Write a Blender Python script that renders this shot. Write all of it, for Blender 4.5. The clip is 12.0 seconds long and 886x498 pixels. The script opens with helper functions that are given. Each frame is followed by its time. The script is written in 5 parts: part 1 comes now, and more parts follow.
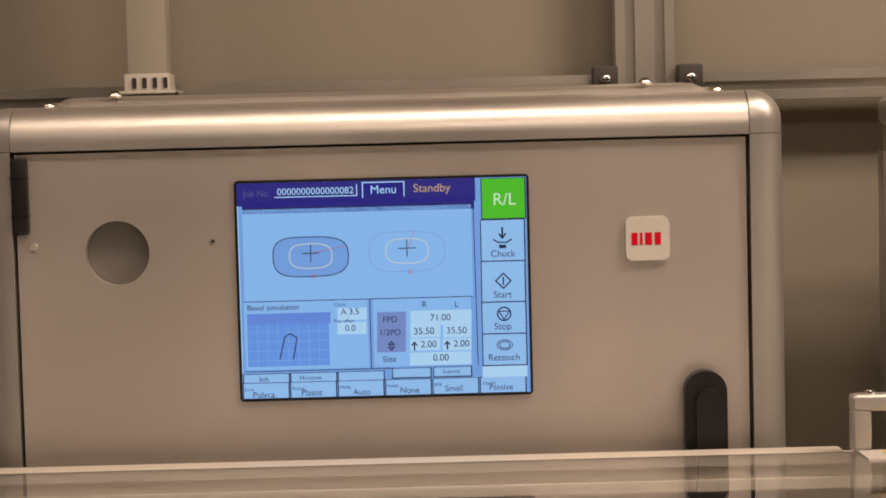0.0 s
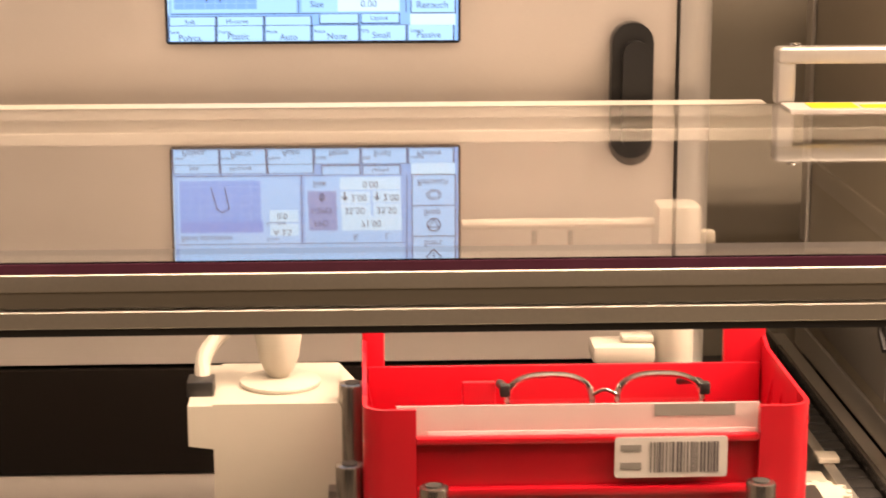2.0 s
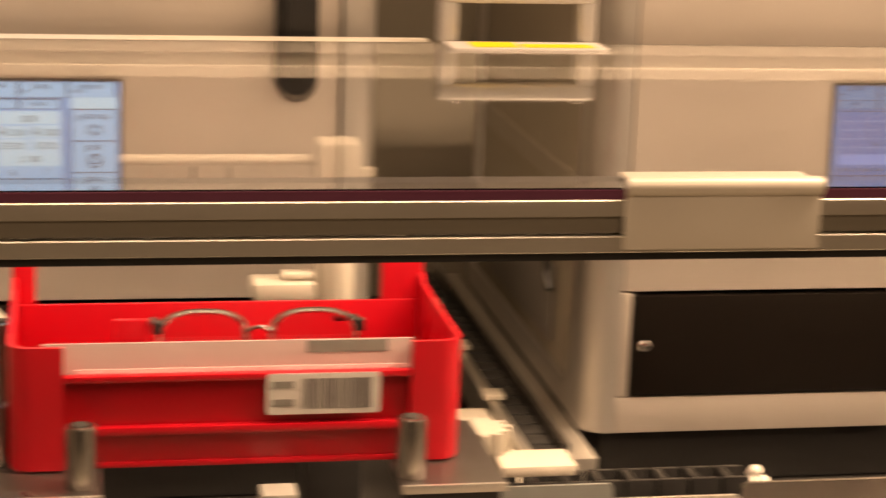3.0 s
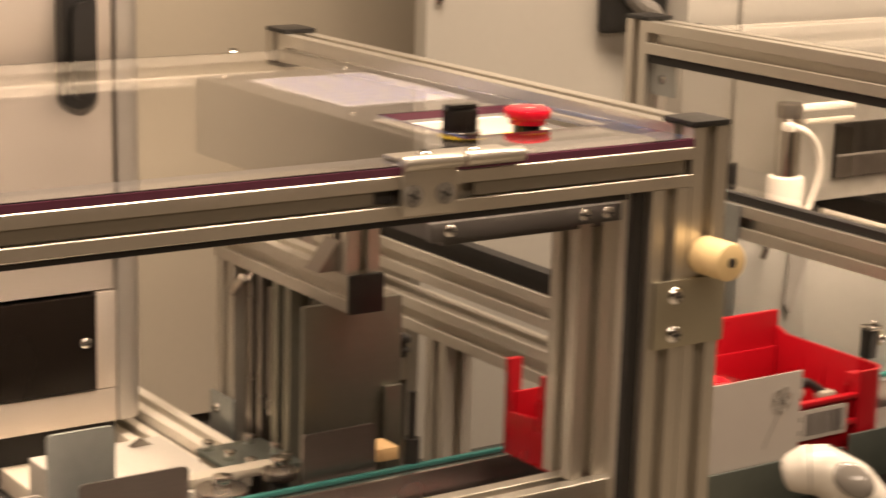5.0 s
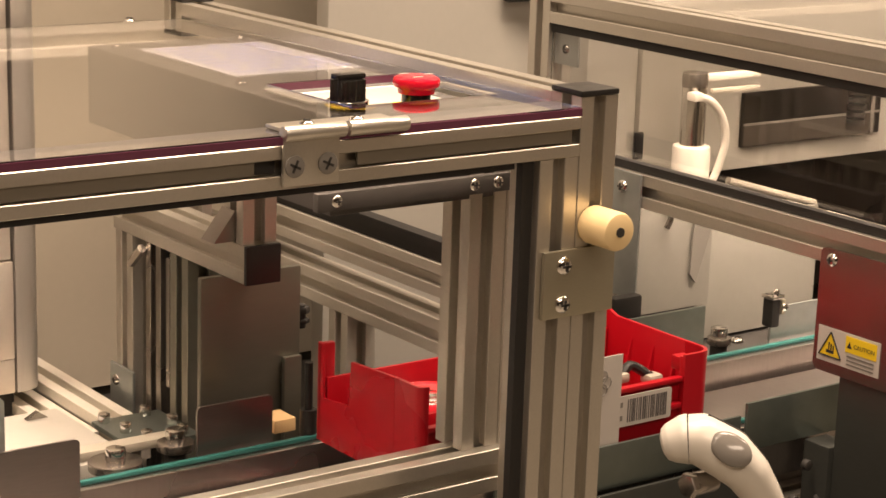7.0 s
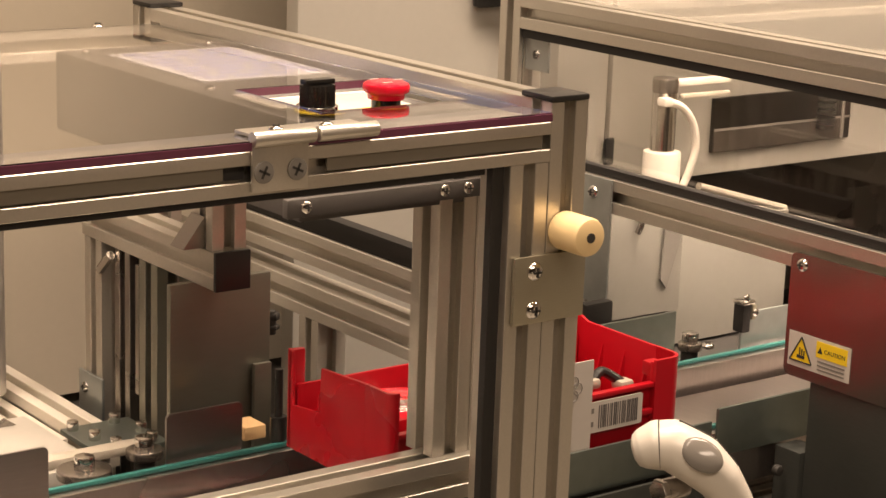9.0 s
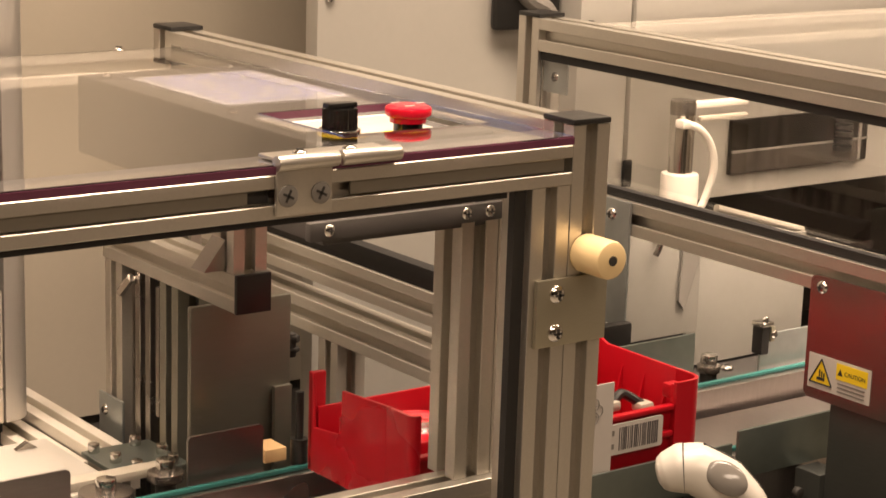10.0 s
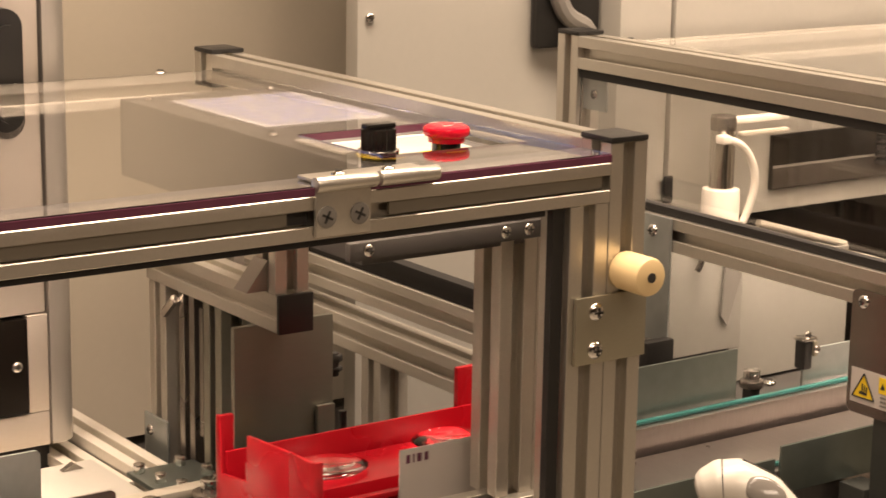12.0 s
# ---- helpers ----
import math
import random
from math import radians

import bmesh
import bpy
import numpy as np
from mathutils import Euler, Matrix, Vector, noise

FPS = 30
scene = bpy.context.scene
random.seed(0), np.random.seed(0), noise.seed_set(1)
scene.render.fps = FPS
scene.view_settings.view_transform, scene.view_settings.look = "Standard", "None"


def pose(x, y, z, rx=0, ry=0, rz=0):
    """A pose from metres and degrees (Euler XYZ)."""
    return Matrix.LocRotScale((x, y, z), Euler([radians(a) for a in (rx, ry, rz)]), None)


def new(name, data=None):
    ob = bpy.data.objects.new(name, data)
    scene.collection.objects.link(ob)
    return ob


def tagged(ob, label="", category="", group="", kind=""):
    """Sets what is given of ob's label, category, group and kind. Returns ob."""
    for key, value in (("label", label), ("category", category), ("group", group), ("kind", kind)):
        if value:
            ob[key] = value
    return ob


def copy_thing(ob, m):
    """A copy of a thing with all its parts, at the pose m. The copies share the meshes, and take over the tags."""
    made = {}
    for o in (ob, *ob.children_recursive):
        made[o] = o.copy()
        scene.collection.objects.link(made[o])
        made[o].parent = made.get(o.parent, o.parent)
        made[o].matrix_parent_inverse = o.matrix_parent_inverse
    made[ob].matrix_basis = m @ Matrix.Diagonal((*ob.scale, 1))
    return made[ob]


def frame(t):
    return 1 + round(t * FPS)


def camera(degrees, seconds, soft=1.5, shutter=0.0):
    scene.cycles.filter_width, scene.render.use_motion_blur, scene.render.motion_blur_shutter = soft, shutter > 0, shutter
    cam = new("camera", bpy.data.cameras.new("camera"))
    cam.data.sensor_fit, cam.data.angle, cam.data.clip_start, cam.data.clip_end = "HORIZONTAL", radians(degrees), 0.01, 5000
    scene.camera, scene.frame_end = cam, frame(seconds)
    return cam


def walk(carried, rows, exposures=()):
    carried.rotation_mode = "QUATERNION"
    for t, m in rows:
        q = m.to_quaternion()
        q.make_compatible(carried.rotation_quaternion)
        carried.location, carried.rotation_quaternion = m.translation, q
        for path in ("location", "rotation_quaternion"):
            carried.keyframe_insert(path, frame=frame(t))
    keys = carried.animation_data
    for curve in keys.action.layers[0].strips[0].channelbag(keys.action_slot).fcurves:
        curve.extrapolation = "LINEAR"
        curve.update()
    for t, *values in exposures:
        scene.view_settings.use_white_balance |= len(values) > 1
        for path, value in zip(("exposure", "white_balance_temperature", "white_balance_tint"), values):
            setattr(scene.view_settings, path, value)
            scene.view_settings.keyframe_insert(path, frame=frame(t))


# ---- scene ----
cam = camera(25.2, 12.0, shutter=0.6)
# seconds, eye, yaw, pitch, lean
PATH = [
    (0.0, 0.034, -1.446, 1.440, -0.39, -3.72, -1.45),
    (0.5, 0.023, -1.448, 1.428, -1.16, -3.84, -1.44),
    (1.0, 0.035, -1.448, 1.422, -0.97, -4.92, -1.29),
    (1.2, 0.055, -1.449, 1.428, -0.43, -6.95, -0.83),
    (1.5, 0.052, -1.452, 1.425, -0.62, -10.20, -0.42),
    (1.8, 0.037, -1.452, 1.419, -1.89, -12.30, -0.18),
    (2.0, 0.034, -1.451, 1.405, -2.38, -12.52, -0.08),
    (2.2, 0.044, -1.458, 1.410, -3.11, -13.26, 0.04),
    (2.5, 0.052, -1.456, 1.405, -4.42, -14.45, 0.13),
    (3.0, 0.063, -1.445, 1.398, -11.22, -13.96, 2.13),
    (3.4, 0.082, -1.433, 1.400, -15.31, -14.65, 1.37),
    (3.5, 0.087, -1.433, 1.400, -16.53, -14.76, 1.43),
    (3.7, 0.105, -1.423, 1.395, -20.18, -14.56, 1.39),
    (5.3, 0.363, -1.503, 1.413, -35.14, -13.30, 1.85),
    (5.5, 0.366, -1.499, 1.410, -35.07, -14.00, 2.00),
    (6.0, 0.370, -1.498, 1.410, -35.35, -13.78, 1.96),
    (6.5, 0.370, -1.505, 1.411, -35.83, -14.13, 1.78),
    (7.0, 0.366, -1.508, 1.411, -36.40, -13.76, 1.92),
    (9.0, 0.369, -1.505, 1.410, -37.25, -13.56, 2.01),
    (9.5, 0.365, -1.502, 1.409, -36.98, -13.50, 1.98),
    (10.0, 0.362, -1.503, 1.412, -36.89, -12.98, 1.88),
    (10.5, 0.362, -1.506, 1.414, -36.97, -12.53, 1.55),
    (11.0, 0.362, -1.510, 1.414, -36.59, -12.32, 1.35),
    (11.5, 0.362, -1.513, 1.416, -36.29, -12.28, 1.22),
    (12.0, 0.362, -1.511, 1.415, -35.49, -12.53, 0.97),
]
WALK = [(t, pose(x, y, z, 90 + p, 0, yaw) @ pose(0, 0, 0, 0, 0, lean)) for t, x, y, z, yaw, p, lean in PATH]
EXPOSURE = [(0.0, -0.52, 6650, 19), (1.2, -0.44, 6650, 20), (1.5, -0.03, 6900, 20), (1.9, 0.55, 7300, 23), (2.4, 0.48, 7900, 23), (3.0, 0.1, 8800, 24), (3.7, 0.02, 9800, 25), (5.3, 0.3, 6800, 17), (7.2, 0.28, 6900, 18), (12.0, 0.29, 6900, 18)]
walk(cam, WALK, EXPOSURE)

# ---- light: a closed hall lit by unseen warm ceiling panels ----
world = bpy.data.worlds.new("hall_air")
scene.world = world
world.use_nodes = True
world.node_tree.nodes["Background"].inputs["Color"].default_value = (1.0, 0.86, 0.7, 1)
world.node_tree.nodes["Background"].inputs["Strength"].default_value = 0.03


def ceiling_lamp(x, y, w, d, power):
    lamp = bpy.data.lights.new("ceiling_lamp", "AREA")
    lamp.shape, lamp.size, lamp.size_y, lamp.energy, lamp.color = "RECTANGLE", w, d, power, (1.0, 0.83, 0.64)
    ob = new("ceiling_lamp", lamp)
    ob.matrix_world = pose(x, y, 2.78)


ceiling_lamp(0.1, -0.75, 1.1, 0.22, 15.5)
ceiling_lamp(1.7, -0.75, 1.1, 0.22, 30)
ceiling_lamp(-1.5, -0.75, 1.1, 0.22, 11)
ceiling_lamp(0.4, -2.6, 1.6, 0.5, 27)
ceiling_lamp(3.2, -1.2, 1.1, 0.4, 24)
# extra unseen lamp, added to brighten the partition and back panel here
ceiling_lamp(1.2, -0.45, 0.9, 0.22, 28)


# ---- materials ----
def material(name, color, rough=0.5, metal=0.0, grain=0.06, scale=60.0, bump=0.02, stretch=(1, 1, 1), stain=0.08, coat=0.0):
    mat = bpy.data.materials.new(name)
    mat.use_nodes = True
    nt = mat.node_tree
    n, l = nt.nodes, nt.links
    bsdf = n["Principled BSDF"]
    bsdf.inputs["Metallic"].default_value = metal
    bsdf.inputs["Coat Weight"].default_value = coat
    tc = n.new("ShaderNodeTexCoord")
    mp = n.new("ShaderNodeMapping")
    mp.inputs["Scale"].default_value = stretch
    l.new(tc.outputs["Object"], mp.inputs["Vector"])
    fine = n.new("ShaderNodeTexNoise")
    fine.inputs["Scale"].default_value = scale
    fine.inputs["Detail"].default_value = 6
    l.new(mp.outputs["Vector"], fine.inputs["Vector"])
    wide = n.new("ShaderNodeTexNoise")
    wide.inputs["Scale"].default_value = 5.0
    wide.inputs["Detail"].default_value = 4
    l.new(tc.outputs["Object"], wide.inputs["Vector"])
    a = n.new("ShaderNodeMath")
    a.operation = "MULTIPLY_ADD"
    a.inputs[1].default_value, a.inputs[2].default_value = grain * 2, 1 - grain
    l.new(fine.outputs["Fac"], a.inputs[0])
    b = n.new("ShaderNodeMath")
    b.operation = "MULTIPLY_ADD"
    b.inputs[1].default_value, b.inputs[2].default_value = stain * 2, 1 - stain
    l.new(wide.outputs["Fac"], b.inputs[0])
    c = n.new("ShaderNodeMath")
    c.operation = "MULTIPLY"
    l.new(a.outputs[0], c.inputs[0])
    l.new(b.outputs[0], c.inputs[1])
    mix = n.new("ShaderNodeVectorMath")
    mix.operation = "SCALE"
    mix.inputs[0].default_value = color
    l.new(c.outputs[0], mix.inputs["Scale"])
    l.new(mix.outputs[0], bsdf.inputs["Base Color"])
    r = n.new("ShaderNodeMath")
    r.operation = "MULTIPLY_ADD"
    r.inputs[1].default_value, r.inputs[2].default_value = 0.25, rough - 0.125
    l.new(wide.outputs["Fac"], r.inputs[0])
    l.new(r.outputs[0], bsdf.inputs["Roughness"])
    bp = n.new("ShaderNodeBump")
    bp.inputs["Strength"].default_value, bp.inputs["Distance"].default_value = 0.3, bump * 0.01
    l.new(fine.outputs["Fac"], bp.inputs["Height"])
    l.new(bp.outputs["Normal"], bsdf.inputs["Normal"])
    return mat


def glow(name, color, strength):
    mat = bpy.data.materials.new(name)
    mat.use_nodes = True
    bsdf = mat.node_tree.nodes["Principled BSDF"]
    bsdf.inputs["Base Color"].default_value = (0.02, 0.02, 0.02, 1)
    bsdf.inputs["Roughness"].default_value = 0.3
    bsdf.inputs["Emission Color"].default_value = (*color, 1)
    bsdf.inputs["Emission Strength"].default_value = strength
    return mat


def glass(name, color, rough=0.0, ior=1.49):
    mat = bpy.data.materials.new(name)
    mat.use_nodes = True
    bsdf = mat.node_tree.nodes["Principled BSDF"]
    bsdf.inputs["Base Color"].default_value = (*color, 1)
    bsdf.inputs["Roughness"].default_value = rough
    bsdf.inputs["IOR"].default_value = ior
    bsdf.inputs["Transmission Weight"].default_value = 1.0
    return mat


DOOR = material("satin_aluminium_sheet", (0.62, 0.56, 0.5), 0.46, 0.75, 0.05, 220, 0.02, (1, 1, 14), 0.05)
EDGE = material("polished_aluminium_edge", (0.74, 0.69, 0.63), 0.38, 0.9, 0.05, 200, 0.02, (0.2, 8, 8), 0.05)
POST = material("anodised_corner", (0.55, 0.52, 0.48), 0.42, 0.8, 0.05, 150, 0.02, (8, 8, 0.3), 0.05)
ALU = material("extruded_aluminium", (0.63, 0.595, 0.53), 0.34, 0.86, 0.07, 180, 0.02, (3, 3, 3), 0.1)
STEEL = material("stainless_plate", (0.36, 0.33, 0.3), 0.25, 0.95, 0.08, 120, 0.02, (1, 1, 20), 0.1)
CHROME = material("polished_steel", (0.75, 0.73, 0.7), 0.12, 1.0, 0.03, 80, 0.005, stain=0.03)
ZINC = material("zinc_plate", (0.42, 0.45, 0.44), 0.35, 0.8, 0.12, 90, 0.02, stain=0.12)
# the cabinet paint about 1.5 times brighter: stronger light put into the colour
SHEET_LIT = material("cabinet_paint_lit", (0.45, 0.4, 0.32), 0.55, 0.0, 0.03, 120, 0.03, stain=0.05)
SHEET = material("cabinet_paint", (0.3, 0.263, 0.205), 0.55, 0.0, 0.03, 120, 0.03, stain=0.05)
CREAM = material("cream_paint", (0.5, 0.45, 0.37), 0.5, 0.0, 0.03, 120, 0.03, stain=0.05)
WHITE = material("white_plastic", (0.41, 0.375, 0.31), 0.38, 0.0, 0.02, 140, 0.02, stain=0.04)
BLACK = material("black_plastic", (0.015, 0.014, 0.013), 0.38, 0.0, 0.2, 90, 0.03, stain=0.1)
RUBBER = material("black_rubber", (0.012, 0.0105, 0.009), 0.7, 0.0, 0.2, 90, 0.05, stain=0.1)
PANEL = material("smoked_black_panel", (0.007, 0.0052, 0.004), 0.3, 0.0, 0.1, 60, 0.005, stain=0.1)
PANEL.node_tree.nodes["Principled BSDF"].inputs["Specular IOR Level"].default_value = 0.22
RED = material("red_plastic", (0.42, 0.0065, 0.014), 0.3, 0.0, 0.05, 80, 0.03, stain=0.06)
REDCAP = material("red_button", (0.7, 0.01, 0.03), 0.16, 0.0, 0.02, 80, 0.01, stain=0.03)
TEAL = material("teal_belt", (0.016, 0.13, 0.12), 0.5, 0.0, 0.08, 200, 0.05, stain=0.1)
PAPER = material("white_paper", (0.52, 0.48, 0.44), 0.7, 0.0, 0.03, 90, 0.02, stain=0.03)
INK = material("black_ink", (0.02, 0.02, 0.02), 0.6, 0.0, 0.05, 90, 0.01)
YELLOW = material("caution_yellow", (0.85, 0.6, 0.02), 0.5, 0.0, 0.03, 90, 0.01)
AMBER = material("cream_urethane", (0.82, 0.62, 0.33), 0.42, 0.0, 0.04, 60, 0.03, stain=0.08)
# pale, barely metallic: reflected lamp light is put into the base colour
GLARE_METAL = material("metal_paled_by_glare", (0.68, 0.62, 0.53), 0.42, 0.2, 0.03, 150, 0.01, (8, 1, 1), 0.04)
PRINT = material("printed_sheet", (0.32, 0.315, 0.325), 0.6, 0.0, 0.04, 60, 0.01)
TAN = material("tan_resin", (0.75, 0.5, 0.25), 0.5, 0.0, 0.05, 90, 0.03)
MAROON = material("acrylic_edge", (0.12, 0.035, 0.065), 0.25, 0.0, 0.15, 120, 0.01)
GREY = material("grey_lacquer", (0.2, 0.185, 0.165), 0.5, 0.0, 0.04, 100, 0.02, stain=0.06)
SHELL = material("pale_shell_plastic", (0.66, 0.62, 0.55), 0.3, 0.0, 0.02, 140, 0.01, stain=0.03)
# white card; its pink is the red tray's reflection put into the colour
CARD = material("card_with_red_reflection", (0.52, 0.38, 0.355), 0.55, 0.0, 0.03, 90, 0.02, stain=0.06)
BUTTON = material("grey_gloss_button", (0.2, 0.185, 0.165), 0.14, 0.0, 0.03, 100, 0.005, stain=0.04)
OLIVE = material("olive_grey_lacquer", (0.26, 0.252, 0.21), 0.34, 0.78, 0.05, 70, 0.02, (1, 1, 5), stain=0.14)
GREEN = material("green_grey_plate", (0.2, 0.232, 0.213), 0.33, 0.8, 0.12, 80, 0.02, stain=0.15)
BEDSTEEL = material("brown_bed_steel", (0.5, 0.455, 0.43), 0.27, 0.96, 0.1, 60, 0.01, (6, 1, 1), 0.16)
BEAM = material("pale_anodised_bar", (0.63, 0.59, 0.515), 0.45, 0.35, 0.05, 180, 0.02, (3, 3, 3), 0.08)
PALE = material("pale_grey_paint", (0.42, 0.4, 0.355), 0.5, 0.0, 0.03, 120, 0.03, stain=0.06)
DULL = material("dull_steel", (0.24, 0.215, 0.2), 0.3, 0.92, 0.08, 90, 0.02, (1, 1, 12), 0.16)
KNOB = material("glossy_black_plastic", (0.012, 0.011, 0.01), 0.16, 0.0, 0.1, 90, 0.01, stain=0.05)
LIGHTGREY = material("light_grey_sheet", (0.29, 0.277, 0.245), 0.45, 0.1, 0.04, 110, 0.02, stain=0.1)
PLATE = material("warm_bare_plate", (0.43, 0.4, 0.31), 0.4, 0.85, 0.07, 160, 0.02, (1, 1, 10), 0.1)
CASE = material("dark_grey_case", (0.06, 0.054, 0.05), 0.5, 0.0, 0.04, 100, 0.02, stain=0.06)
FILLER = material("brown_groove_strip", (0.22, 0.195, 0.155), 0.5, 0.4, 0.05, 120, 0.02, (0.3, 8, 8))
BARINK = material("faded_bar_ink", (0.09, 0.08, 0.08), 0.6, 0.0, 0.05, 90, 0.01)
SLATE = material("dark_green_sheet", (0.095, 0.1, 0.092), 0.38, 0.75, 0.08, 90, 0.02, (1, 1, 6), stain=0.14)
BROWN = material("brown_smoked_glass", (0.05, 0.042, 0.035), 0.2, 0.0, 0.1, 60, 0.005)
# near-black for dark parts, and for the shade inside holes, slots and gaps
DARK = material("dark_parts_and_shade", (0.03, 0.027, 0.024), 0.6, 0.0, 0.1, 60, 0.02)
FLOOR = material("floor_vinyl", (0.33, 0.3, 0.25), 0.5, 0.0, 0.06, 40, 0.02)
WALL = material("hall_wall", (0.6, 0.53, 0.44), 0.7, 0.0, 0.03, 40, 0.03)
CLEAR = glass("clear_acrylic", (0.85, 0.835, 0.815), 0.0, 1.68)
# for the unseen wall that darkens what the rails reflect
GLOOM = material("unseen_dark_wall", (0.05, 0.042, 0.036), 0.8, 0.0, 0.05, 30, 0.03)
LENS = glass("spectacle_lens", (0.97, 0.97, 0.97), 0.0, 1.55)
SCREEN = {"pale": glow("lit_pale_blue", (0.25, 0.57, 1.0), 1.12), "back": glow("lit_blue", (0.19, 0.46, 0.95), 1.00), "navy": glow("lit_navy", (0.02, 0.02, 0.28), 0.94),
          "white": glow("lit_white", (0.42, 0.74, 1.0), 1.18), "mid": glow("lit_mid_blue", (0.13, 0.3, 0.85), 1.06), "mid2": glow("lit_grid_blue", (0.13, 0.36, 0.93), 1.06),
          "tab": glow("lit_tab_blue", (0.2, 0.33, 0.72), 1.00), "green": glow("lit_green", (0.06, 0.62, 0.02), 1.06), "btn": glow("lit_button_blue", (0.29, 0.61, 1.0), 1.12),
          "menu": glow("lit_menu_blue", (0.26, 0.53, 0.98), 1.12), "ink": glow("lit_ink", (0.015, 0.02, 0.1), 0.59), "gold": glow("lit_gold", (0.7, 0.5, 0.25), 0.94),
          "grey": glow("lit_grey", (0.15, 0.15, 0.4), 0.83), "light": glow("lit_cream", (0.7, 0.95, 0.7), 1.06), "rose": glow("lit_red", (0.6, 0.15, 0.3), 0.94), "lime": glow("lit_yellow", (0.6, 0.75, 0.75), 1.06)}


# ---- building helpers ----
def box(bm, x0, x1, y0, y1, z0, z1, bevel=0.0, seg=2):
    m = Matrix.Translation(((x0 + x1) / 2, (y0 + y1) / 2, (z0 + z1) / 2)) @ Matrix.Diagonal((x1 - x0, y1 - y0, z1 - z0, 1))
    made = bmesh.ops.create_cube(bm, size=1, matrix=m)
    if bevel:
        edges = {e for v in made["verts"] for e in v.link_edges}
        bmesh.ops.bevel(bm, geom=list(edges), offset=bevel, segments=seg, affect="EDGES", profile=0.6)
    return bm


def boxed(x0, x1, y0, y1, z0, z1, bevel=0.0, seg=2):
    return box(bmesh.new(), x0, x1, y0, y1, z0, z1, bevel, seg)


def cyl(bm, at, r, h, axis="z", r2=None, seg=24, bevel=0.0):
    turn = {"z": pose(0, 0, 0), "x": pose(0, 0, 0, 0, 90, 0), "y": pose(0, 0, 0, -90, 0, 0)}[axis]
    made = bmesh.ops.create_cone(bm, cap_ends=True, segments=seg, radius1=r, radius2=r if r2 is None else r2, depth=h,
                                 matrix=Matrix.Translation(at) @ turn)
    if bevel:
        rims = {e for v in made["verts"] for e in v.link_edges if sum(len(f.verts) > 4 for f in e.link_faces) == 1}
        bmesh.ops.bevel(bm, geom=list(rims), offset=bevel, segments=2, affect="EDGES", profile=0.5)
    return bm


def tube(points, r, seg=10, rings=None):
    """A round tube along a smoothed line."""
    pts = [Vector(p) for p in points]
    line = []
    for i in range(len(pts) - 1):
        p0, p1, p2, p3 = pts[max(i - 1, 0)], pts[i], pts[i + 1], pts[min(i + 2, len(pts) - 1)]
        for k in range(8):
            t = k / 8
            line.append(0.5 * ((2 * p1) + (p2 - p0) * t + (2 * p0 - 5 * p1 + 4 * p2 - p3) * t * t + (3 * p1 - p0 - 3 * p2 + p3) * t ** 3))
    line.append(pts[-1])
    bm, last = bmesh.new(), None
    for i, p in enumerate(line):
        d = (line[min(i + 1, len(line) - 1)] - line[max(i - 1, 0)]).normalized()
        q = d.to_track_quat("Z", "Y")
        rad = r if rings is None else rings[0] + (rings[1] - rings[0]) * i / (len(line) - 1)
        ring = [bm.verts.new(p + q @ Vector((rad * math.cos(a), rad * math.sin(a), 0))) for a in [2 * math.pi * k / seg for k in range(seg)]]
        if last:
            for k in range(seg):
                bm.faces.new((last[k], last[(k + 1) % seg], ring[(k + 1) % seg], ring[k]))
        else:
            bm.faces.new(ring[::-1])
        last = ring
    bm.faces.new(last)
    return bm


def lathe(profile_rz, at, seg=36):
    """A turned shape: (radius, height) pairs from the foot to the crown."""
    bm, last = bmesh.new(), None
    for r, h in profile_rz:
        row = [bm.verts.new((at[0] + r * math.cos(2 * math.pi * j / seg), at[1] + r * math.sin(2 * math.pi * j / seg), at[2] + h)) for j in range(seg)]
        for j in range(seg):
            if last:
                bm.faces.new((last[j], last[(j + 1) % seg], row[(j + 1) % seg], row[j]))
        if not last:
            bm.faces.new(row[::-1])
        last = row
    bm.faces.new(last)
    return bm


def plan_prism(points, z0, z1):
    """A plan outline raised from z0 to z1."""
    bm = bmesh.new()
    a = [bm.verts.new((x, y, z0)) for x, y in points]
    b = [bm.verts.new((x, y, z1)) for x, y in points]
    bm.faces.new(a[::-1])
    bm.faces.new(b)
    for i in range(len(points)):
        j = (i + 1) % len(points)
        bm.faces.new((a[i], a[j], b[j], b[i]))
    bmesh.ops.recalc_face_normals(bm, faces=bm.faces)
    return bm


def prism(points, depth, m=None):
    """A flat outline in x and z, made solid along y."""
    bm = bmesh.new()
    a = [bm.verts.new((x, 0, z)) for x, z in points]
    b = [bm.verts.new((x, depth, z)) for x, z in points]
    n = len(points)
    bm.faces.new(a)
    bm.faces.new(b[::-1])
    for i in range(n):
        bm.faces.new((a[i], b[i], b[(i + 1) % n], a[(i + 1) % n]))
    bmesh.ops.recalc_face_normals(bm, faces=bm.faces)
    if m is not None:
        bmesh.ops.transform(bm, matrix=m, verts=bm.verts)
    return bm


def finish(name, bm, mat, smooth=True):
    bmesh.ops.recalc_face_normals(bm, faces=bm.faces)
    me = bpy.data.meshes.new(name)
    bm.to_mesh(me)
    bm.free()
    me.materials.append(mat)
    if smooth:
        # wide flat faces keep their own normal, rounded edges and turned shapes are smooth
        me.polygons.foreach_set("use_smooth", [not (p.area > 2e-4 and max(abs(c) for c in p.normal) > 0.9999) for p in me.polygons])
        me.set_sharp_from_angle(angle=radians(35))
    return new(name, me)


def thing(name, bm, mat, label, category, group="", kind=""):
    return tagged(finish(name, bm, mat), label, category, group, kind)


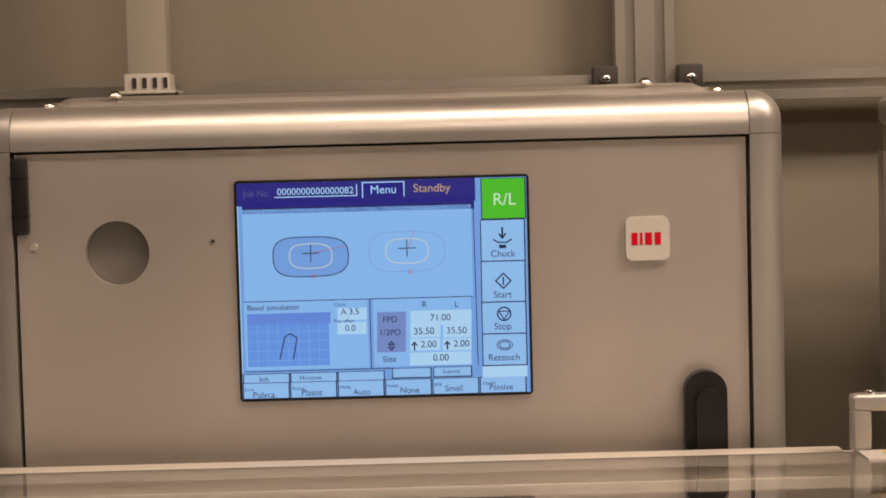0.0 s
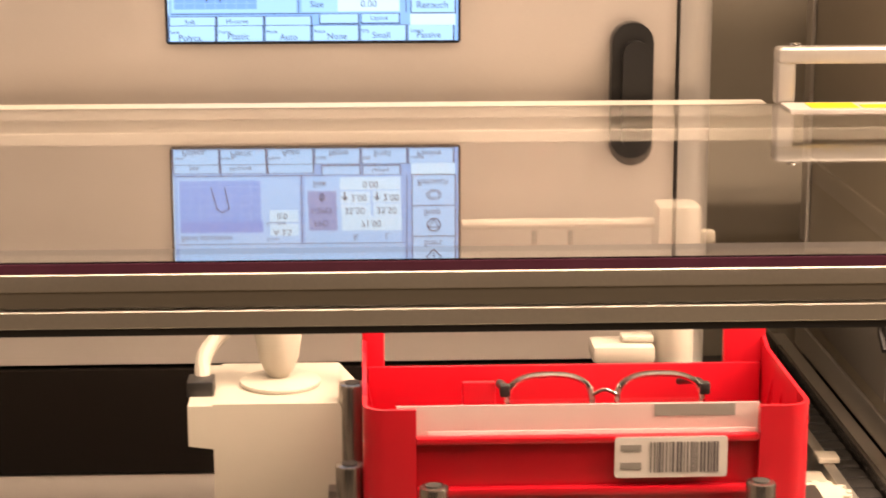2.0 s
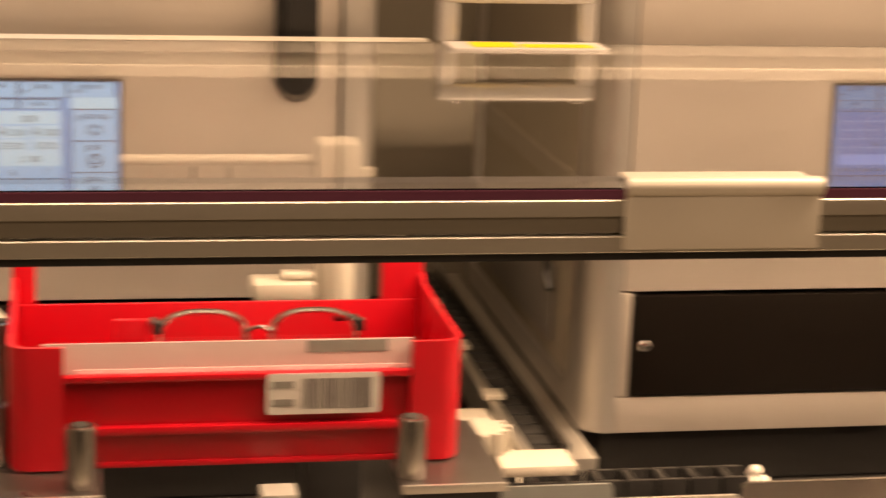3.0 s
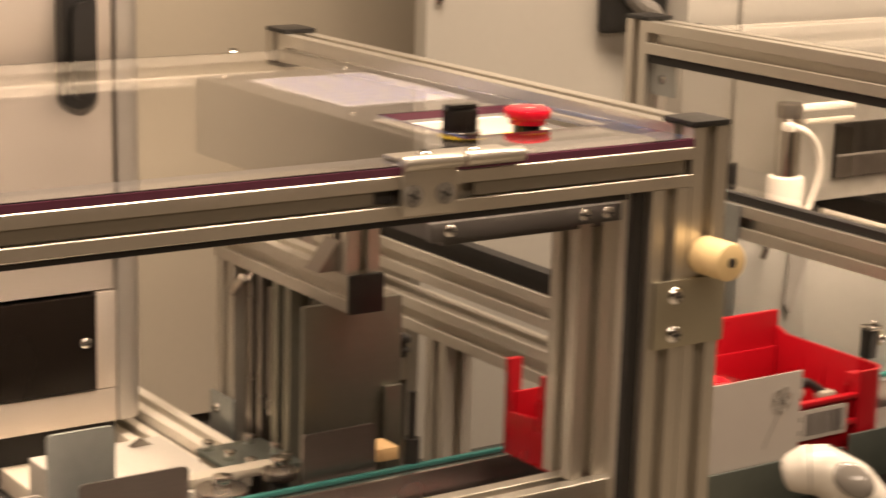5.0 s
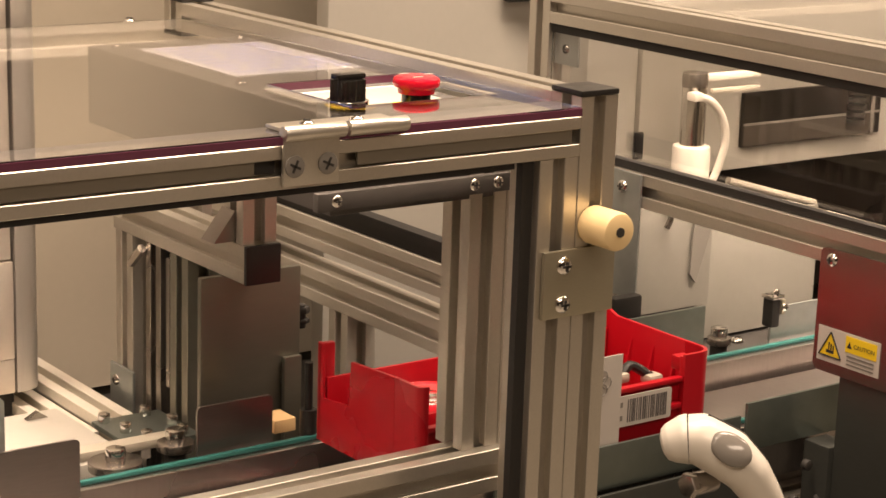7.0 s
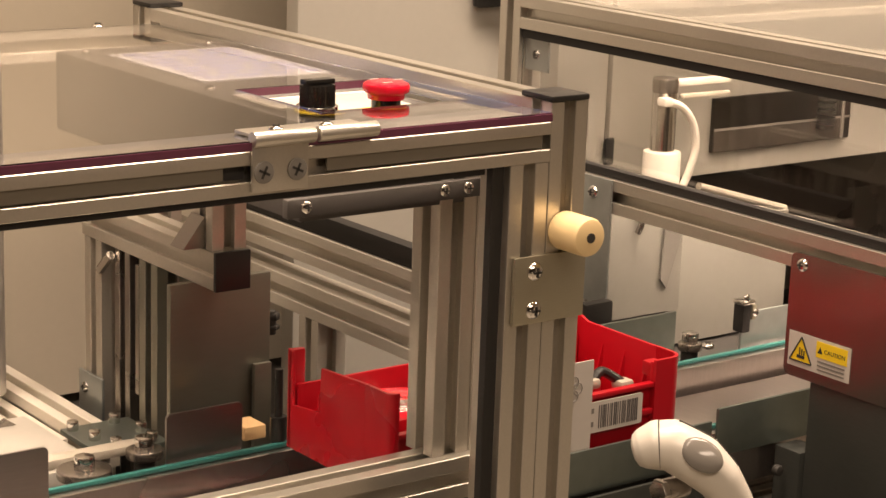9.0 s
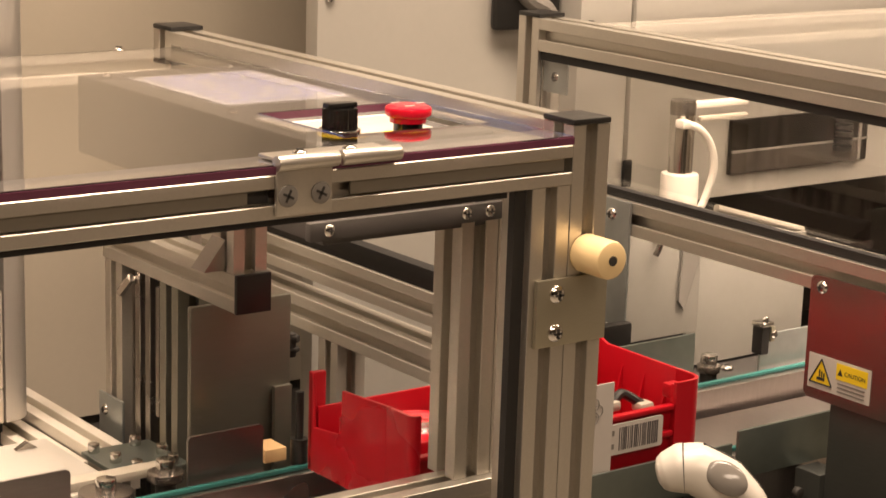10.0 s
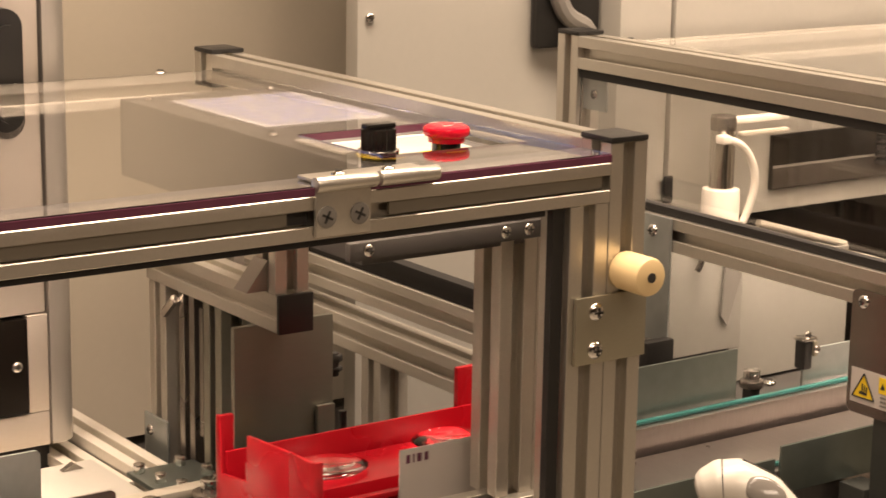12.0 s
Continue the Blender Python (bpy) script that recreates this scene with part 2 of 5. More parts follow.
def holder(name, label, category, at=(0, 0, 0), group="", kind=""):
    ob = new(name)
    ob.location = at
    return tagged(ob, label, category, group, kind)


def part(name, bm, mat, parent, label=""):
    """bm is in the world's space; the mesh becomes a part of parent."""
    ob = finish(name, bm, mat)
    ob.parent = parent
    m = Matrix.Identity(4)
    top = parent
    while top is not None:
        m = top.matrix_basis @ m
        top = top.parent
    ob.matrix_basis = m.inverted()
    return tagged(ob, label)


def profile(axis, a, b, c0, c1, d0, d1):
    """An extruded aluminium bar with grooves: from a to b along axis, c and d the two other sides in order."""
    w, h = c1 - c0, d1 - d0
    s, k, e, c = 0.0046, 0.0085, 0.0004, 0.0005

    def side(n):
        return max(1, round(n / 0.03))

    pts = []
    sides = [((c0, d0), (1, 0), (0, 1), w), ((c1, d0), (0, 1), (-1, 0), h), ((c1, d1), (-1, 0), (0, -1), w), ((c0, d1), (0, -1), (1, 0), h)]
    for (ox, oy), (ux, uy), (nx, ny), ln in sides:
        def at(u, n):
            pts.append((ox + ux * u + nx * n, oy + uy * u + ny * n))
        at(e, 0)
        count = side(ln)
        for i in range(count):
            mid = ln * (i + 0.5) / count
            at(mid - s - c, 0), at(mid - s, c), at(mid - s, 0.002), at(mid - s - 0.0018, 0.0024), at(mid - s - 0.0018, k)
            at(mid + s + 0.0018, k), at(mid + s + 0.0018, 0.0024), at(mid + s, 0.002), at(mid + s, c), at(mid + s + c, 0)
        at(ln - e, 0)
    bm = bmesh.new()

    def put(u, v, q):
        return {"x": (q, u, v), "y": (u, q, v), "z": (u, v, q)}[axis]

    lo = [bm.verts.new(put(u, v, a)) for u, v in pts]
    hi = [bm.verts.new(put(u, v, b)) for u, v in pts]
    n = len(pts)
    bm.faces.new(lo)
    bm.faces.new(hi[::-1])
    for i in range(n):
        bm.faces.new((lo[i], lo[(i + 1) % n], hi[(i + 1) % n], hi[i]))
    return bm


def screw(parent, at, r=0.005, axis="y", name="screw", mat=None):
    """A pan-head screw whose head looks along minus axis (y, x) or up (z)."""
    bm = bmesh.new()
    bmesh.ops.create_uvsphere(bm, u_segments=14, v_segments=8, radius=r)
    sc = {"y": (1, 0.55, 1), "x": (0.55, 1, 1), "z": (1, 1, 0.55)}[axis]
    bmesh.ops.scale(bm, vec=sc, verts=bm.verts)
    bmesh.ops.translate(bm, vec=at, verts=bm.verts)
    off = {"y": (0, -r * 0.5, 0), "x": (-r * 0.5, 0, 0), "z": (0, 0, r * 0.5)}[axis]
    head = part(name, bm, mat or CHROME, parent)
    p = Vector(at) + Vector(off)
    bm = bmesh.new()
    t, q = r * 0.5, r * 0.12
    d = {"y": [(t, q, q), (q, q, t)], "x": [(q, t, q), (q, q, t)], "z": [(t, q, q), (q, t, q)]}[axis]
    for a in d:
        box(bm, p.x - a[0], p.x + a[0], p.y - a[1], p.y + a[1], p.z - a[2], p.z + a[2])
    part("recess", bm, DARK, head)
    return head


def text_part(body, x, z, size, mat, parent, y, name="text"):
    cu = bpy.data.curves.new(name, "FONT")
    cu.body, cu.size, cu.extrude = body, size, 0.00008
    cu.materials.append(mat)
    ob = new(name, cu)
    ob.parent = parent
    ob.matrix_basis = pose(x, y, z, 90, 0, 0)
    return ob


# ---- the hall ----
def hall():
    # floor out of view, kept pale to brighten reflections and low parts
    thing("floor", boxed(-4, 6, -5, 2.2, -0.1, 0.0), FLOOR, "plain grey-brown vinyl floor of the workshop", "floor", kind="structure")
    thing("ceiling", boxed(-4, 6, -5, 2.2, 2.8, 2.9), WALL, "plain pale ceiling over the workshop", "ceiling", kind="structure")
    thing("wall_north", boxed(-4, 6, 2.2, 2.3, 0, 2.8), WALL, "plain beige wall behind the machines", "wall", kind="structure")
    # unseen wall in two tones: dark for frontal reflections, pale for slanted ones
    thing("wall_south", boxed(-4, 2.6, -5.1, -5, 0, 2.8), GLOOM, "unseen dark wall added to darken reflections in the rails", "wall", kind="structure")
    thing("wall_southeast", boxed(2.6, 6, -5.1, -5, 0, 2.8), WALL, "unseen beige wall added to brighten slanted reflections", "wall", kind="structure")
    thing("wall_west", boxed(-4.1, -4, -5, 2.2, 0, 2.8), WALL, "plain beige side wall of the workshop", "wall", kind="structure")
    thing("wall_east", boxed(6, 6.1, -5, 2.2, 0, 2.8), WALL, "plain beige side wall of the workshop", "wall", kind="structure")


hall()


# ---- partition behind the machines ----
def partition():
    base = holder("partition", "beige sheet partition in grooved aluminium framing behind the machines", "partition", (0, 0.62, 0))
    seams = [-1.6, -0.75, 0.235, 1.08, 2.2, 3.1, 4.0]
    for a, b in zip(seams, seams[1:]):
        # light falloff along the partition is painted: darker sheets left, brighter ones right
        part("sheet", boxed(a + 0.0015, b - 0.0015, 0.62, 0.64, 0.05, 2.2, 0.001), SHEET if b < 1.1 else SHEET_LIT, base, "beige sheet in darker paint standing in for weaker light" if b < 1.1 else "beige sheet in brighter paint standing in for stronger light")
    for a in seams[:4]:
        part("upright", profile("z", 0.0, 2.2, a - 0.0085, a + 0.0515, 0.56, 0.59), ALU, base)
    part("rail", profile("x", -1.6, 0.226, 0.56, 0.59, 1.452, 1.482), ALU, base)
    part("rail", profile("x", 0.287, 1.05, 0.56, 0.59, 1.452, 1.482), ALU, base)
    for x in (0.214, 0.299):
        clip = part("bracket", boxed(x - 0.0125, x + 0.0125, 0.535, 0.56, 1.46, 1.49, 0.003), CASE, base, "small dark corner bracket")
        screw(clip, (x, 0.534, 1.476), 0.006)


partition()


def duct():
    base = holder("cable_duct", "white square cable duct standing in a grey foot", "duct", (-0.235, 0.5, 1.46))
    part("duct", boxed(-0.2535, -0.2155, 0.48, 0.52, 1.49, 2.3, 0.002), WHITE, base)
    part("socket", boxed(-0.257, -0.213, 0.478, 0.522, 1.472, 1.492, 0.002), SHELL, base)
    for k in range(4):
        part("slot", boxed(-0.249 + k * 0.01, -0.245 + k * 0.01, 0.476, 0.479, 1.478, 1.488), DARK, base)
    part("foot", boxed(-0.262, -0.208, 0.47, 0.53, 1.44, 1.474, 0.002), GREY, base)
    part("clamp", boxed(-0.2635, -0.2065, 0.468, 0.532, 1.4725, 1.4755, 0.001), SHELL, base)
    for x in (-0.265, -0.205):
        part("clip", boxed(x - 0.0012, x + 0.0012, 0.468, 0.476, 1.46, 1.474, 0.0005), CHROME, base)


duct()


# ---- lens edging machine ----
def plate_with_hole(x0, x1, z0, z1, y0, y1, cx, cz, r, seg=32):
    """A sheet facing minus y with a round hole."""
    bm = bmesh.new()
    rings = []
    for y in (y0, y1):
        outer, inner = [], []
        for k in range(seg):
            a = 2 * math.pi * (k + 0.5) / seg
            c, s = math.cos(a), math.sin(a)
            lim = min(((x1 - cx) / c if c > 0 else (x0 - cx) / c), ((z1 - cz) / s if s > 0 else (z0 - cz) / s))
            outer.append(bm.verts.new((cx + c * lim, y, cz + s * lim)))
            inner.append(bm.verts.new((cx + c * r, y, cz + s * r)))
        corners = {}
        for k in range(seg):
            a, b = outer[k], outer[(k + 1) % seg]
            face = [inner[k], inner[(k + 1) % seg], b]
            on_x, on_z = abs(a.co.x - b.co.x) < 1e-6, abs(a.co.z - b.co.z) < 1e-6
            if not on_x and not on_z:
                px = x0 if min(a.co.x, b.co.x) - x0 < 1e-6 else x1
                pz = z0 if min(a.co.z, b.co.z) - z0 < 1e-6 else z1
                corners[k] = bm.verts.new((px, y, pz))
                face.append(corners[k])
            face.append(a)
            bm.faces.new(face)
        rings.append((outer, inner, corners))
    (o0, i0, c0), (o1, i1, c1) = rings
    for k in range(seg):
        n = (k + 1) % seg
        bm.faces.new((i0[k], i0[n], i1[n], i1[k]))
        if k in c0:
            bm.faces.new((o0[k], c0[k], c1[k], o1[k]))
            bm.faces.new((c0[k], o0[n], o1[n], c1[k]))
        else:
            bm.faces.new((o0[k], o0[n], o1[n], o1[k]))
    return bm


def quarter_bar(x0, x1, y0, z0, r, back, seg=10):
    """A bar along x whose upper front edge is rounded."""
    outline = [(y0, z0)] + [(y0 + r - r * math.cos(a), z0 + 0.006 + r * math.sin(a)) for a in [math.pi / 2 * k / seg for k in range(seg + 1)]] + [(back, z0 + 0.006 + r), (back, z0)]
    bm = bmesh.new()
    lo, hi = [bm.verts.new((x0, y, z)) for y, z in outline], [bm.verts.new((x1, y, z)) for y, z in outline]
    n = len(outline)
    bm.faces.new(lo), bm.faces.new(hi[::-1])
    for i in range(n):
        bm.faces.new((lo[i], lo[(i + 1) % n], hi[(i + 1) % n], hi[i]))
    return bm


def capsule(cx, cz, w, h, y0, y1, seg=12):
    r = w / 2
    pts = [(cx + r * math.cos(a), cz + h / 2 - r + r * math.sin(a)) for a in [math.pi * k / seg for k in range(seg + 1)]]
    pts += [(cx + r * math.cos(a), cz - h / 2 + r + r * math.sin(a)) for a in [math.pi + math.pi * k / seg for k in range(seg + 1)]]
    return prism(pts, y1 - y0, Matrix.Translation((0, y0, 0)))


def round_rect(x0, x1, z0, z1, r, y0, y1, seg=5):
    pts = []
    for cx, cz, a0 in ((x1 - r, z1 - r, 0), (x0 + r, z1 - r, 90), (x0 + r, z0 + r, 180), (x1 - r, z0 + r, 270)):
        pts += [(cx + r * math.cos(radians(a0 + 90 * k / seg)), cz + r * math.sin(radians(a0 + 90 * k / seg))) for k in range(seg + 1)]
    return prism(pts, y1 - y0, Matrix.Translation((0, y0, 0)))


def display(door):
    x0, z0, y = -0.1055, 1.2395, -0.0022
    bezel = part("bezel", round_rect(x0 - 0.002, x0 + 0.213, z0 - 0.002, z0 + 0.16, 0.003, -0.0016, 0.0), BLACK, door, "thin black bezel of the display")
    lit = part("display", boxed(x0, x0 + 0.211, -0.0022, -0.0014, z0, z0 + 0.158), SCREEN["back"], door, "lit pale blue control display with values and buttons")
    level = {"pale": 0.0003, "navy": 0.0003, "mid2": 0.0006, "mid": 0.0006}

    def ui_box(kind, a, b, c, d):
        h = level.get(kind, 0.0009)
        if kind in ("btn", "menu", "green"):
            part("field_edge", boxed(x0 + (a - 0.7) / 1000, x0 + (c + 0.9) / 1000, y - h + 0.0002, y, z0 + max(b - 0.9, 0.1) / 1000, z0 + (d + 0.4) / 1000), SCREEN["ink"], lit)
        part("field", boxed(x0 + a / 1000, x0 + c / 1000, y - h, y, z0 + b / 1000, z0 + d / 1000), SCREEN[kind], lit)

    def ui_text(body, a, b, size, kind):
        text_part(body, x0 + a / 1000, z0 + b / 1000, size / 1000, SCREEN[kind], lit, y - 0.0011, "lettering")

    def line(points, kind, w=0.0006, h=0.0007):
        bm = bmesh.new()
        for (a, b), (c, d) in zip(points, points[1:]):
            p, q = Vector((x0 + a / 1000, 0, z0 + b / 1000)), Vector((x0 + c / 1000, 0, z0 + d / 1000))
            u = (q - p).normalized()
            n = Vector((-u.z, 0, u.x)) * w / 2
            vs = [bm.verts.new(v) for v in (p - n - u * w / 2, q - n + u * w / 2, q + n + u * w / 2, p + n - u * w / 2)]
            for v in vs:
                v.co.y = y - h
            bm.faces.new(vs)
        part("drawn_line", bm, SCREEN[kind], lit)

    ui_box('navy', 0.0, 141.4, 173.8, 158.0)
    ui_box('pale', 3.5, 71.6, 170.5, 138.8)
    ui_box('navy', 3.7, 135.6, 172.8, 144.6)
    ui_box('pale', 2.8, 21.0, 93.1, 72.2)
    ui_box('pale', 97.0, 21.3, 168.7, 71.6)
    ui_box('white', 71.1, 56.4, 92.3, 65.2)
    ui_box('white', 70.7, 46.0, 91.9, 54.8)
    ui_box('mid', 4.9, 54.1, 65.8, 62.6)
    ui_box('mid2', 4.6, 23.7, 64.7, 55.1)
    ui_box('tab', 99.9, 51.1, 121.0, 61.6)
    ui_box('tab', 99.6, 41.5, 120.7, 51.6)
    ui_box('tab', 99.2, 32.0, 120.4, 41.6)
    ui_box('white', 124.3, 51.2, 169.0, 61.8)
    ui_box('white', 123.9, 42.2, 145.9, 51.4)
    ui_box('white', 147.9, 41.7, 168.6, 50.9)
    ui_box('white', 123.6, 32.6, 145.6, 41.5)
    ui_box('white', 147.5, 32.1, 168.3, 40.9)
    ui_box('white', 123.2, 21.7, 167.9, 31.1)
    ui_box('green', 178.5, 128.1, 209.7, 157.1)
    ui_box('btn', 177.4, 97.3, 208.6, 126.8)
    ui_box('btn', 177.2, 67.3, 208.4, 96.4)
    ui_box('btn', 177.0, 44.0, 208.4, 66.4)
    ui_box('btn', 177.0, 20.7, 208.4, 43.1)
    ui_box('white', 176.1, 11.6, 208.9, 19.8)
    ui_box('navy', 92.5, 146.8, 121.5, 156.2)
    ui_box('btn', 1.0, 0.4, 33.7, 11.5)
    ui_box('btn', 35.7, 0.4, 68.4, 11.5)
    ui_box('btn', 70.5, 0.4, 103.1, 11.5)
    ui_box('btn', 105.2, 0.4, 137.8, 11.5)
    ui_box('btn', 139.9, 0.4, 172.5, 11.5)
    ui_box('btn', 174.6, 0.4, 207.2, 11.5)
    ui_box('btn', 1.3, 12.0, 34.1, 18.1)
    ui_box('btn', 36.0, 12.0, 68.8, 18.2)
    ui_box('btn', 70.7, 12.0, 103.5, 18.2)
    ui_box('btn', 110.4, 13.3, 137.9, 19.7)
    ui_box('btn', 140.6, 13.4, 167.6, 19.8)
    ui_text('Job No.', 4.6, 148.3, 6.3, 'grey')
    ui_text('0000000000000082', 29.5, 149.0, 7.0, 'white')
    ui_text('Menu', 97.2, 148.4, 8.6, 'white')
    ui_text('Standby', 128.6, 148.7, 8.6, 'gold')
    ui_text('R/L', 186.1, 137.8, 12.7, 'light')
    ui_text('Chuck', 183.9, 100.0, 6.9, 'ink')
    ui_text('Start', 185.3, 70.0, 6.9, 'ink')
    ui_text('Stop', 185.3, 46.7, 6.9, 'ink')
    ui_text('Retouch', 180.4, 23.9, 6.9, 'ink')
    ui_text('Bevel simulation', 5.0, 65.1, 5.8, 'ink')
    ui_text('Curve', 68.7, 66.9, 3.5, 'ink')
    ui_text('A 3.5', 73.4, 60.6, 6.3, 'ink')
    ui_text('Pos. offset', 68.3, 54.8, 3.5, 'ink')
    ui_text('0.0', 76.3, 48.4, 6.3, 'ink')
    ui_text('R', 132.7, 64.6, 6.3, 'ink')
    ui_text('L', 156.6, 64.0, 6.3, 'ink')
    ui_text('FPD', 103.8, 54.0, 6.3, 'ink')
    ui_text('71.00', 138.5, 54.4, 6.9, 'ink')
    ui_text('1/2PD', 101.0, 44.5, 6.3, 'ink')
    ui_text('35.50', 126.2, 44.7, 6.9, 'ink')
    ui_text('35.50', 150.1, 44.6, 6.9, 'ink')
    ui_text('2.00', 131.2, 35.0, 6.9, 'ink')
    ui_text('2.00', 155.2, 34.9, 6.9, 'ink')
    ui_text('Size', 103.2, 24.9, 6.3, 'ink')
    ui_text('0.00', 139.9, 24.9, 6.9, 'ink')
    ui_text('Soft', 12.2, 12.9, 4.6, 'ink')
    ui_text('Hi-curve', 42.0, 13.4, 4.6, 'ink')
    ui_text('Layout', 147.1, 15.5, 4.6, 'ink')
    ui_text('Polyca.', 7.3, 0.9, 6.3, 'ink')
    ui_text('Plastic', 42.8, 1.8, 6.3, 'ink')
    ui_text('Auto', 80.8, 1.3, 6.3, 'ink')
    ui_text('None', 115.2, 1.7, 6.3, 'ink')
    ui_text('Small', 148.2, 2.2, 6.3, 'ink')
    ui_text('Passive', 180.5, 2.3, 6.3, 'ink')
    ui_text('Lens', 1.7, 6.1, 3.5, 'ink')
    ui_text('Frame', 36.4, 6.1, 3.5, 'ink')
    ui_text('Mode', 71.1, 6.1, 3.5, 'ink')
    ui_text('Polish', 105.8, 6.1, 3.5, 'ink')
    ui_text('SFB', 140.5, 6.1, 3.5, 'ink')
    ui_text('Layout', 176.1, 6.5, 3.5, 'ink')

    line([(91.8, 146), (91.8, 156.6), (122, 156.6), (122, 146)], "white", 0.0008, 0.001), line([(28, 147.4), (87.5, 147.4), (87.5, 155.5)], "white", 0.0007, 0.001)
    line([(0.5, 141), (0.5, 20)], "white"), line([(3, 71.5), (170, 71.5)], "ink"), line([(94.8, 71), (94.8, 20.5)], "ink"), line([(2.5, 20.2), (110, 20.2)], "ink"), line([(172, 139), (173, 21)], "ink"), line([(4, 139.5), (171, 139.5)], "ink")
    for cx, cz, kind, ring in ((52.7, 106, "ink", "lime"), (123, 108, "tab", "lime")):
        frame_line = [(cx + 27.5 * math.copysign(abs(math.cos(a)) ** 0.55, math.cos(a)), cz - 2 + (14 if math.sin(a) > 0 else 15) * math.copysign(abs(math.sin(a)) ** 0.7, math.sin(a)) * (1 - 0.04 * math.cos(a))) for a in [2 * math.pi * k / 40 for k in range(41)]]
        if kind == "ink":
            bm = bmesh.new()
            vs = [bm.verts.new((x0 + a / 1000, y - 0.0005, z0 + b / 1000)) for a, b in frame_line[:-1]]
            bm.faces.new(vs)
            part("lens_shape", bm, SCREEN["back"], lit)
        line(frame_line, kind, 0.0007 if kind == "ink" else 0.0003)
        line([(cx + 15.5 * math.copysign(abs(math.cos(a)) ** 0.7, math.cos(a)), cz - 2 + 9 * math.copysign(abs(math.sin(a)) ** 0.7, math.sin(a))) for a in [2 * math.pi * k / 32 for k in range(33)]], ring, 0.0008)
        line([(cx - 6, cz), (cx + 6, cz)], "ink", 0.0007), line([(cx, cz - 6), (cx, cz + 6)], "ink", 0.0007)
        line([(cx + 1.4 * math.cos(a) + 2, cz - 17 + 1.4 * math.sin(a)) for a in [2 * math.pi * k / 12 for k in range(13)]], "rose", 0.0005)
    line([(53, 106), (79, 111)], "rose", 0.0004), line([(124, 108), (129, 121)], "rose", 0.0004)
    line([(28, 29), (32, 45), (36, 47.5), (41, 44.5), (38, 29)], "ink", 0.0008)
    for k in range(9):
        line([(4.6 + k * 7.5, 24), (4.6 + k * 7.5, 55)], "menu", 0.0003, 0.00066)
    for k in range(4):
        line([(4.8, 28 + k * 7), (64.7, 28 + k * 7)], "menu", 0.0003, 0.00066)
    for cx in (126.7, 150.7):
        line([(cx, 33.5), (cx, 38.5)], "ink", 0.0012, 0.0012), line([(cx - 1.8, 36.8), (cx, 38.8), (cx + 1.8, 36.8)], "ink", 0.0009, 0.0012)
    line([(107.8, 37.6), (109.8, 39.8), (111.8, 37.6), (107.8, 37.6)], "ink", 0.0008, 0.0012), line([(107.8, 35.8), (109.8, 33.6), (111.8, 35.8), (107.8, 35.8)], "ink", 0.0008, 0.0012)
    cx = 192.8
    line([(cx, 121), (cx, 115)], "ink", 0.0014, 0.0012), line([(cx - 2.2, 116.5), (cx, 113.6), (cx + 2.2, 116.5)], "ink", 0.0012, 0.0012)
    line([(cx - 6.5, 112.5), (cx - 3, 110.5), (cx + 3, 110.5), (cx + 6.5, 112.5)], "ink", 0.001, 0.0012), line([(cx - 1.3, 107.5), (cx + 1.3, 107.5)], "ink", 0.0026, 0.0012)
    line([(cx - 5.5, 82.3), (cx, 87.8), (cx + 5.5, 82.3), (cx, 76.8), (cx - 5.5, 82.3)], "ink", 0.001, 0.0012), line([(cx, 84.8), (cx, 79.8)], "ink", 0.001, 0.0012)
    line([(cx + 4.8 * math.cos(a), 58.1 + 4.8 * math.sin(a)) for a in [2 * math.pi * k / 20 for k in range(21)]], "ink", 0.001, 0.0012)
    line([(cx - 3.8, 60), (cx + 3.8, 60), (cx, 54), (cx - 3.8, 60)], "ink", 0.0008, 0.0012)
    for s in (1.0, 0.68):
        line([(cx + 5.5 * s * math.cos(a), 35.3 + 3.7 * s * math.sin(a)) for a in [2 * math.pi * k / 20 for k in range(21)]], "ink", 0.0006, 0.0012)
    return bezel


